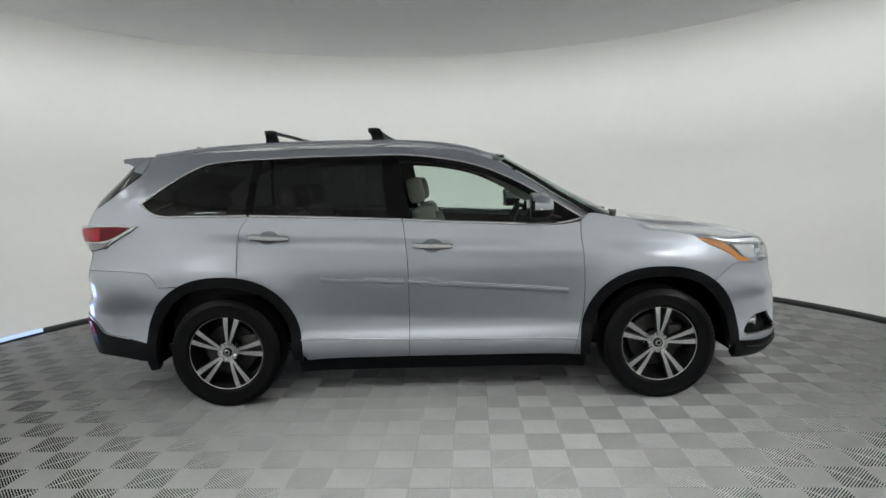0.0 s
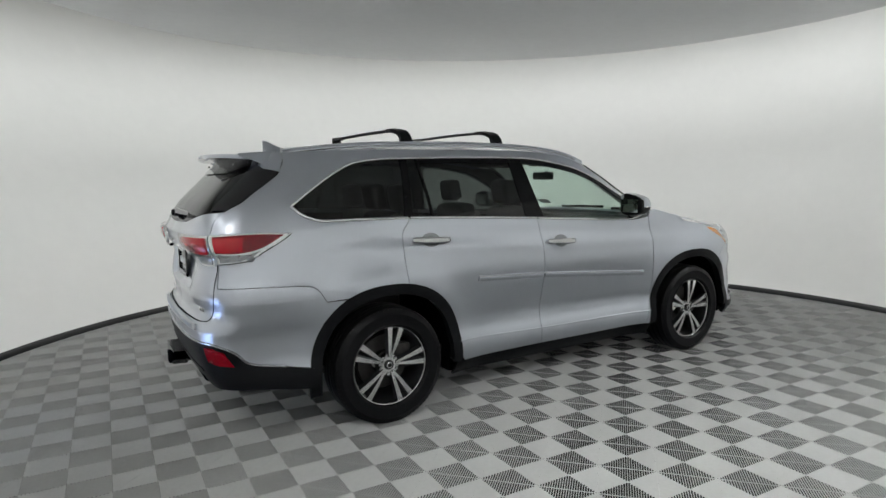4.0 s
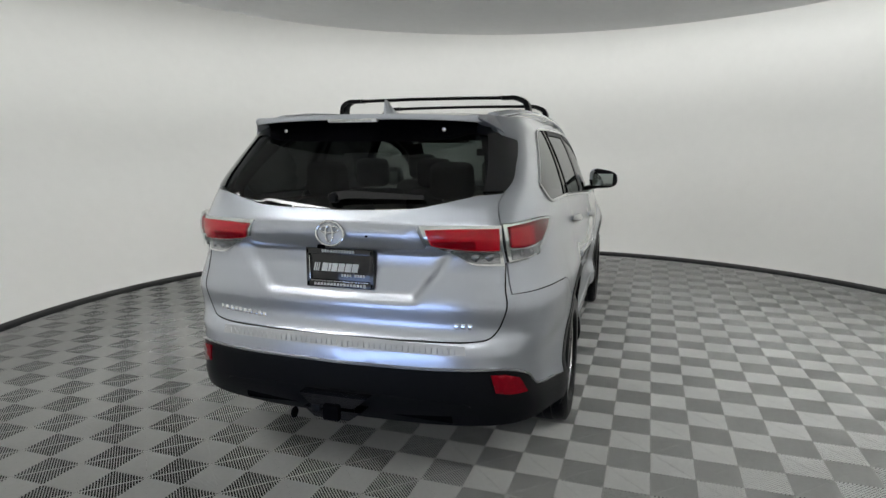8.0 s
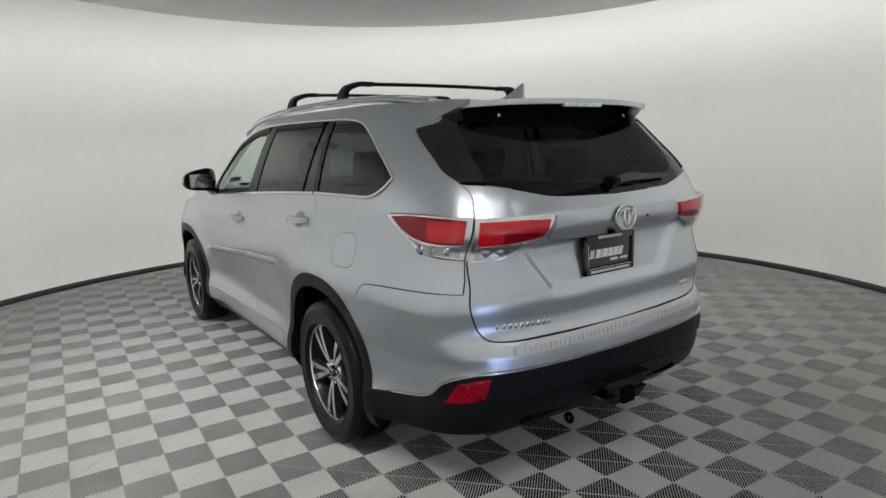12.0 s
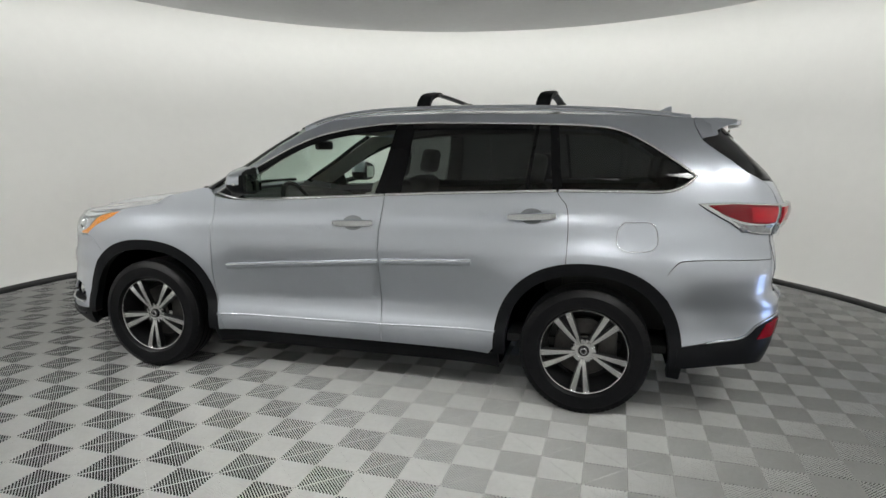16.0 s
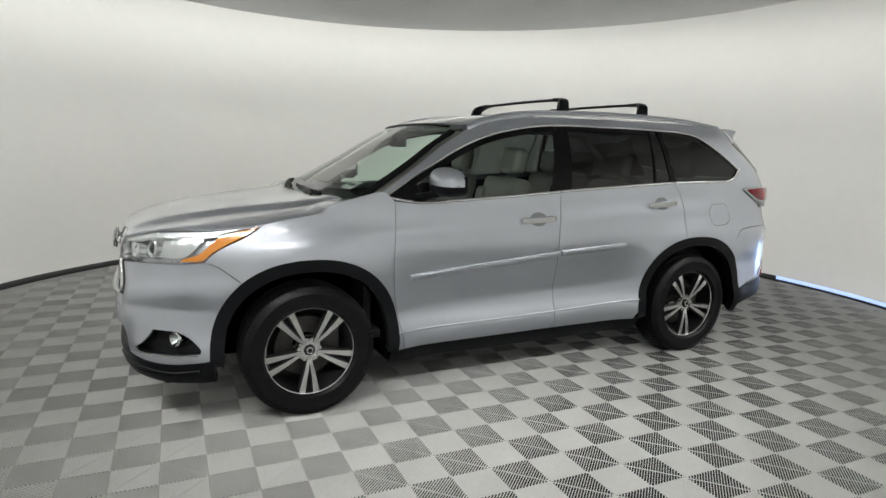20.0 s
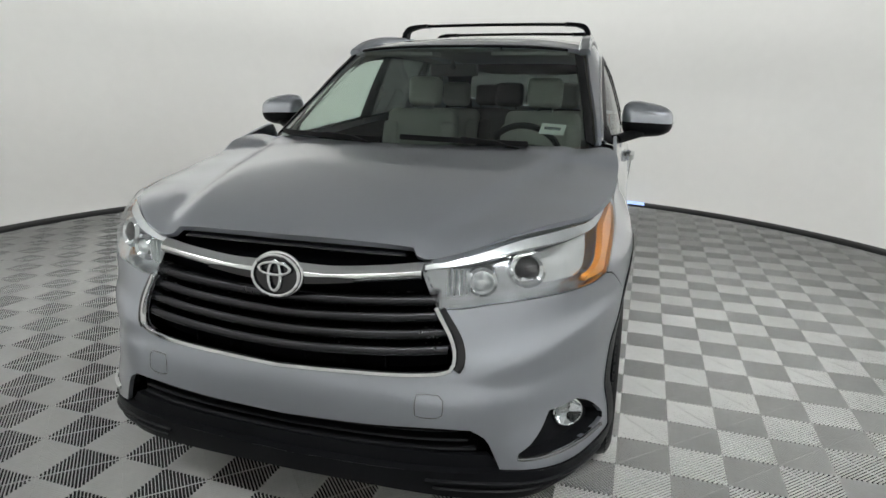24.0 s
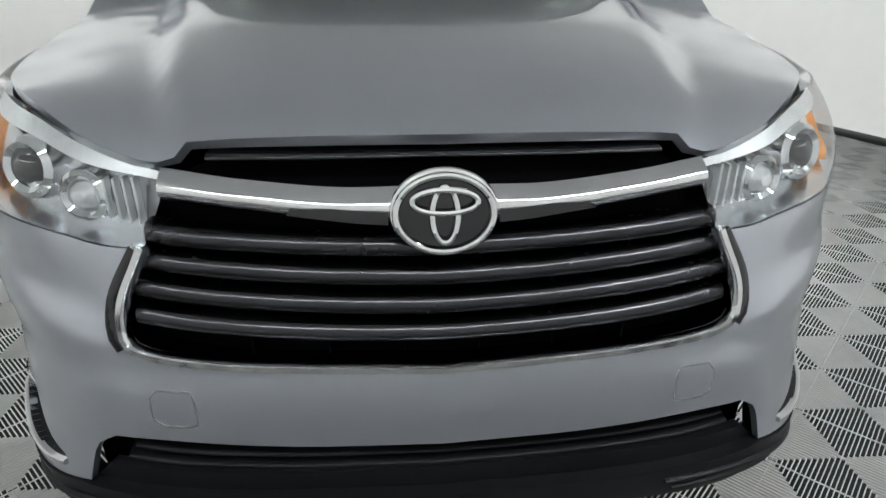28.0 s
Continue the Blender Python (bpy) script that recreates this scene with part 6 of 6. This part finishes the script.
for s in (1, -1):
    pocket = FOG + FOG[:1]
    panel("fog_pocket", LOWER, [pocket], CLAD, bumper_f, "black fog lamp pocket", gap=-0.004, side=s, depth=0.055, lip=0, grid=0.02)
    q = loop([flat(LOWER, pocket)])
    uz = unflat(LOWER, q)
    pts, nn = LOWER.P(uz[:, 0], uz[:, 1]), LOWER.N(uz[:, 0], uz[:, 1])
    nn *= np.sign(np.einsum("ij,ij->i", nn, pts - np.array([0, 0, 0.8])))[:, None]
    n = len(pts)
    v = [tuple(p * np.array([1, s, 1])) for p in np.vstack([pts, pts - nn * 0.058])]
    f = [(i, (i + 1) % n, n + (i + 1) % n, n + i) for i in range(n)]
    link("pocket_wall", v, f, CLAD, bumper_f)
    fog = tagged(new("fog_lamp"), "")
    fog.parent = car
    fog.matrix_world = Matrix.Translation((2.045, s * 0.775, 0.468)) @ Matrix.Rotation(radians(28 * s), 4, "Z")
    part("fog_bowl", lathe([(0.0, -0.02), (0.02, -0.018), (0.036, 0.002), (0.042, 0.012), (0.046, 0.010), (0.046, -0.04)], 32, "x"), CHROME, fog, "chrome bowl")
    part("fog_glass", lathe([(0.0, 0.022), (0.022, 0.019), (0.041, 0.010)], 32, "x"), CLEARPLASTIC, fog, "clear round lens")
    strip("fog_trim", LOWER, [LX(1.955, 0.392), LX(2.08, 0.390), LF(0.68, 0.396), LF(0.640, 0.404)], 0.010, SATIN, car, "silver lower edge of the fog pocket", s, 0.008)
    # headlamp
    hl = tagged(new("headlamp"), "")
    hl.parent = car
    ring_e = [HEAD_TOP[::-1], HEAD_IN[::-1], HEAD_LOW[::-1], HEAD_REAR[::-1]]
    panel("lamp_housing", LOWER, ring_e, LAMPDARK, hl, "dark silver lamp housing", gap=0.0, side=s, depth=0.060, lip=0, grid=0.03)
    q = loop([flat(LOWER, e) for e in ring_e])
    uz = unflat(LOWER, q)
    pts, nn = LOWER.P(uz[:, 0], uz[:, 1]), LOWER.N(uz[:, 0], uz[:, 1])
    nn *= np.sign(np.einsum("ij,ij->i", nn, pts - np.array([0, 0, 0.8])))[:, None]
    n = len(pts)
    v = [tuple(p * np.array([1, s, 1])) for p in np.vstack([pts - nn * 0.002, pts - nn * 0.062])]
    f = [(i, (i + 1) % n, n + (i + 1) % n, n + i) for i in range(n)]
    link("lamp_wall", v, f, LAMPSILVER, hl, "silver lamp wall")
    amb = [[LX(1.635, 1.034), LX(1.74, 1.016), LX(1.82, 0.992), LX(1.875, 0.950), LX(1.93, 0.905), LX(2.00, 0.880)], [LX(2.00, 0.880), LX(2.02, 0.862)], [LX(2.02, 0.862), LX(1.915, 0.868), LX(1.875, 0.905), LX(1.80, 0.948), LX(1.705, 0.992), LX(1.635, 1.034)]]
    panel("turn_lens", LOWER, amb, AMBER, hl, "amber turn signal", gap=0.002, side=s, depth=0.010, lip=0.02, grid=0.02)
    brow = [[LX(1.70, 1.034), LX(1.87, 1.015), LX(2.0, 1.012), LF(0.62, 1.000), LF(0.526, 0.972), LF(0.40, 0.940)], [LF(0.40, 0.940), LF(0.402, 0.926)], [LF(0.402, 0.926), LF(0.526, 0.950), LF(0.62, 0.976), LX(2.0, 0.988), LX(1.87, 0.996), LX(1.70, 1.034)]]
    panel("lamp_brow", LOWER, brow, LAMPBOWL, hl, "bright upper brow", gap=0, side=s, depth=0.016, lip=0.02, grid=0.02)
    facet = [[LX(1.90, 0.990), LX(2.0, 0.985), LF(0.66, 0.972)], [LF(0.66, 0.972), LF(0.63, 0.885)], [LF(0.63, 0.885), LX(2.04, 0.880), LX(1.97, 0.915), LX(1.90, 0.990)]]
    panel("lamp_facet", LOWER, facet, LAMPSILVER, hl, "bright reflector beside the projector", gap=0, side=s, depth=0.038, lip=0.02, grid=0.02)
    for y, z, r in ((0.655, 0.925, 0.050), (0.545, 0.895, 0.040)):
        u = LOWER.y(y, z)
        p, nv = LOWER.P([u[0]], [z])[0], LOWER.N([u[0]], [z])[0]
        nv = Vector(nv * np.sign(nv @ (p - np.array([0, 0, 0.8]))))
        aim = (nv + Vector((0.9, 0, 0))).normalized()
        base = Vector(p) - nv * 0.048
        base.y *= s
        aim.y *= s
        rotm = aim.to_track_quat("X", "Z").to_matrix().to_4x4()
        rotm = Matrix.Translation(base) @ rotm
        pr = tagged(new("projector" if r > 0.045 else "high_beam"), "")
        pr.parent, pr.matrix_world = hl, rotm
        part("bowl", lathe([(r * 0.55, 0.004), (r * 0.62, 0.016), (r * 0.8, 0.022), (r, 0.014), (r * 1.12, -0.02), (r * 1.15, -0.035)], 32, "x"), CHROME, pr, "chrome bezel")
        part("bulb_lens", lathe([(0.0, 0.030), (r * 0.25, 0.028), (r * 0.48, 0.018), (r * 0.58, 0.004)], 32, "x"), GLOSSBLACK if r > 0.045 else LAMPBOWL, pr, "dark projector lens" if r > 0.045 else "bright reflector")
    for i in range(5):
        y = 0.455 + 0.016 * i
        p = LOWER.P([LOWER.y(y, 0.88)[0]], [0.88])[0]
        part("lamp_rib", box((0.02, 0.004, 0.075 - 0.004 * i), (p[0] - 0.045, s * y, 0.884), 0.001), LAMPBOWL, hl)
    panel("lamp_lens", LOWER, ring_e, CLEARPLASTIC, hl, "clear headlamp lens", gap=0.002, side=s, depth=-0.001, lip=0, grid=0.03).visible_shadow = False

    # door mirror
    mir = tagged(new("door_mirror"), "")
    mir.parent = car
    bm = bmesh.new()
    bmesh.ops.create_uvsphere(bm, u_segments=36, v_segments=24, radius=1)
    for vtx in bm.verts:
        x, y, z = vtx.co
        n = (abs(x) ** 2.6 + abs(y) ** 3.2 + abs(z) ** 3.0) ** (-1 / 2.9)
        x, y, z = x * n, y * n, z * n
        x = max(x, -0.42)
        vtx.co = (0.606 + 0.100 * x + 0.02 * (1 - y) * 0.6, s * (0.968 + 0.115 * y), 1.248 + 0.079 * z * (1 - 0.18 * y) + 0.012 * (1 - y) * 0.5)
    low = [fc for fc in bm.faces if fc.calc_center_median().z < 1.243 or fc.calc_center_median().x < 0.584]
    bm2 = bm.copy()
    bmesh.ops.delete(bm, geom=low, context="FACES")
    bmesh.ops.delete(bm2, geom=[fc for fc in bm2.faces if fc.calc_center_median().z >= 1.243 and fc.calc_center_median().x >= 0.584], context="FACES")
    part("mirror_cap", bm, PAINT, mir, "silver mirror cap")
    part("mirror_base", bm2, CLAD, mir, "black mirror underside")
    part("mirror_glass", box((0.004, 0.165, 0.100), (0.5645, s * 0.963, 1.247), 0.0018), MIRRORGLASS, mir, "mirror glass")
    part("turn_strip", sweep(spline([(0.702, s * 0.99, 1.238), (0.680, s * 1.05, 1.239), (0.615, s * 1.085, 1.241)], 0.01), disc_section(0.007, 8)), CHROME, mir, "bright turn repeater")
    part("mirror_arm", sweep(spline([(0.76, s * 0.835, 1.168), (0.72, s * 0.88, 1.180), (0.66, s * 0.95, 1.200)], 0.02), disc_section(0.036, 12, 0.6)), CLAD, mir, "black mirror arm")
    sail = [runs(UX, [(0.925, 1.166), (0.80, 1.246), (0.735, 1.286)]), runs(UX, [(0.735, 1.286), (0.715, 1.140)]), runs(UX, [(0.715, 1.140), (0.80, 1.140), (0.925, 1.166)])]
    panel("mirror_sail", UPPER, sail, CLAD, SIDES[s][1], "black mirror sail", gap=0.004, side=s, depth=0.002, grid=0.02)
    # door handles
    for door, x0, x1, z0, z1 in ((SIDES[s][1], -0.160, 0.085, 1.027, 1.018), (SIDES[s][2], -1.210, -0.955, 1.104, 1.090)):
        xm, zm = (x0 + x1) / 2, (z0 + z1) / 2
        el = [LX(xm + 0.066 * math.cos(a), zm + 0.043 * math.sin(a)) for a in np.linspace(0, 2 * math.pi, 25)]
        hd = tagged(new("door_handle"), "")
        hd.parent = door
        # no hollow here, a flat disc carries the cup's shade as colour
        panel("handle_cup_shade", LOWER, [el], CUPSHADE, hd, "flat disc of darkened body paint for the shade in the handle cup", gap=0, side=s, lift=0.0012, lip=0, grid=0.012)
        pts = []
        for t in np.linspace(0, 1, 15):
            x, z = x0 + (x1 - x0) * t, z0 + (z1 - z0) * t
            y = LOWER.P([LX(x, z)[0]], [z])[0][1] + 0.008 + 0.026 * math.sin(math.pi * t) ** 0.5
            pts.append((x, s * y, z))
        part("handle_bar", sweep(pts, [(-0.012, -0.017), (0.004, -0.022), (0.015, -0.012), (0.016, 0.007), (0.008, 0.021), (-0.012, 0.017)], scale=[0.55 + 0.45 * math.sin(math.pi * min(1, max(0, t))) ** 0.4 for t in np.linspace(0.02, 0.98, 15)]), SATIN, hd, "satin silver handle")
# fuel flap on the car's left side
fl = runs(LX, [(-1.575, 1.081), (-1.64, 1.083), (-1.705, 1.083), (-1.734, 1.054), (-1.744, 1.01), (-1.742, 0.972), (-1.708, 0.940), (-1.64, 0.934), (-1.575, 0.934), (-1.542, 0.965), (-1.537, 1.01), (-1.542, 1.048), (-1.575, 1.081)])
strip("fuel_flap_gap", LOWER, fl, 0.0046, LAMPGREY, SIDES[1][3], "round-cornered fuel flap gap", 1, 0.0006)

for ob in list(scene.objects):
    if ob.type == "MESH" and ob.data.materials and ob.data.materials[0] in (WINDSCREEN, DOORGLASS, PRIVACY, CLEARPLASTIC, TAILGLASS):
        ob.visible_shadow = False

# ---------------------------------------------------------------- floor tiles
turn = Matrix.Rotation(TILE_TURN, 4, "Z")
spots = []
for i in range(-27, 27, 2):
    for j in range(-26, 26, 2):
        c = turn @ Vector(((i + 1) * QUAD + TILE_O.x, (j + 1) * QUAD + TILE_O.y, 0))
        d = math.hypot(c.x - PAD_C[0], c.y - PAD_C[1])
        if d < PAD_R + 0.28:
            spots.append((math.hypot(c.x, c.y), i, j))
spots.sort()
far_v, far_f = [], []
for n, (_, i, j) in enumerate(spots):
    m = turn @ Matrix.Translation((i * QUAD + TILE_O.x, j * QUAD + TILE_O.y, 0))
    if n < 300:
        ob = new("tile", tile_me)
        ob.parent, ob.matrix_world = floor, m
    else:
        k = len(far_v)
        for p in TV:
            q = m @ Vector(p)
            far_v.append((q.x, q.y, q.z))
        far_f += [tuple(k + a for a in f) for f in TF]
link("outer_tiles", far_v, far_f, TILEGREY, floor, smooth=False, kind="stuff")
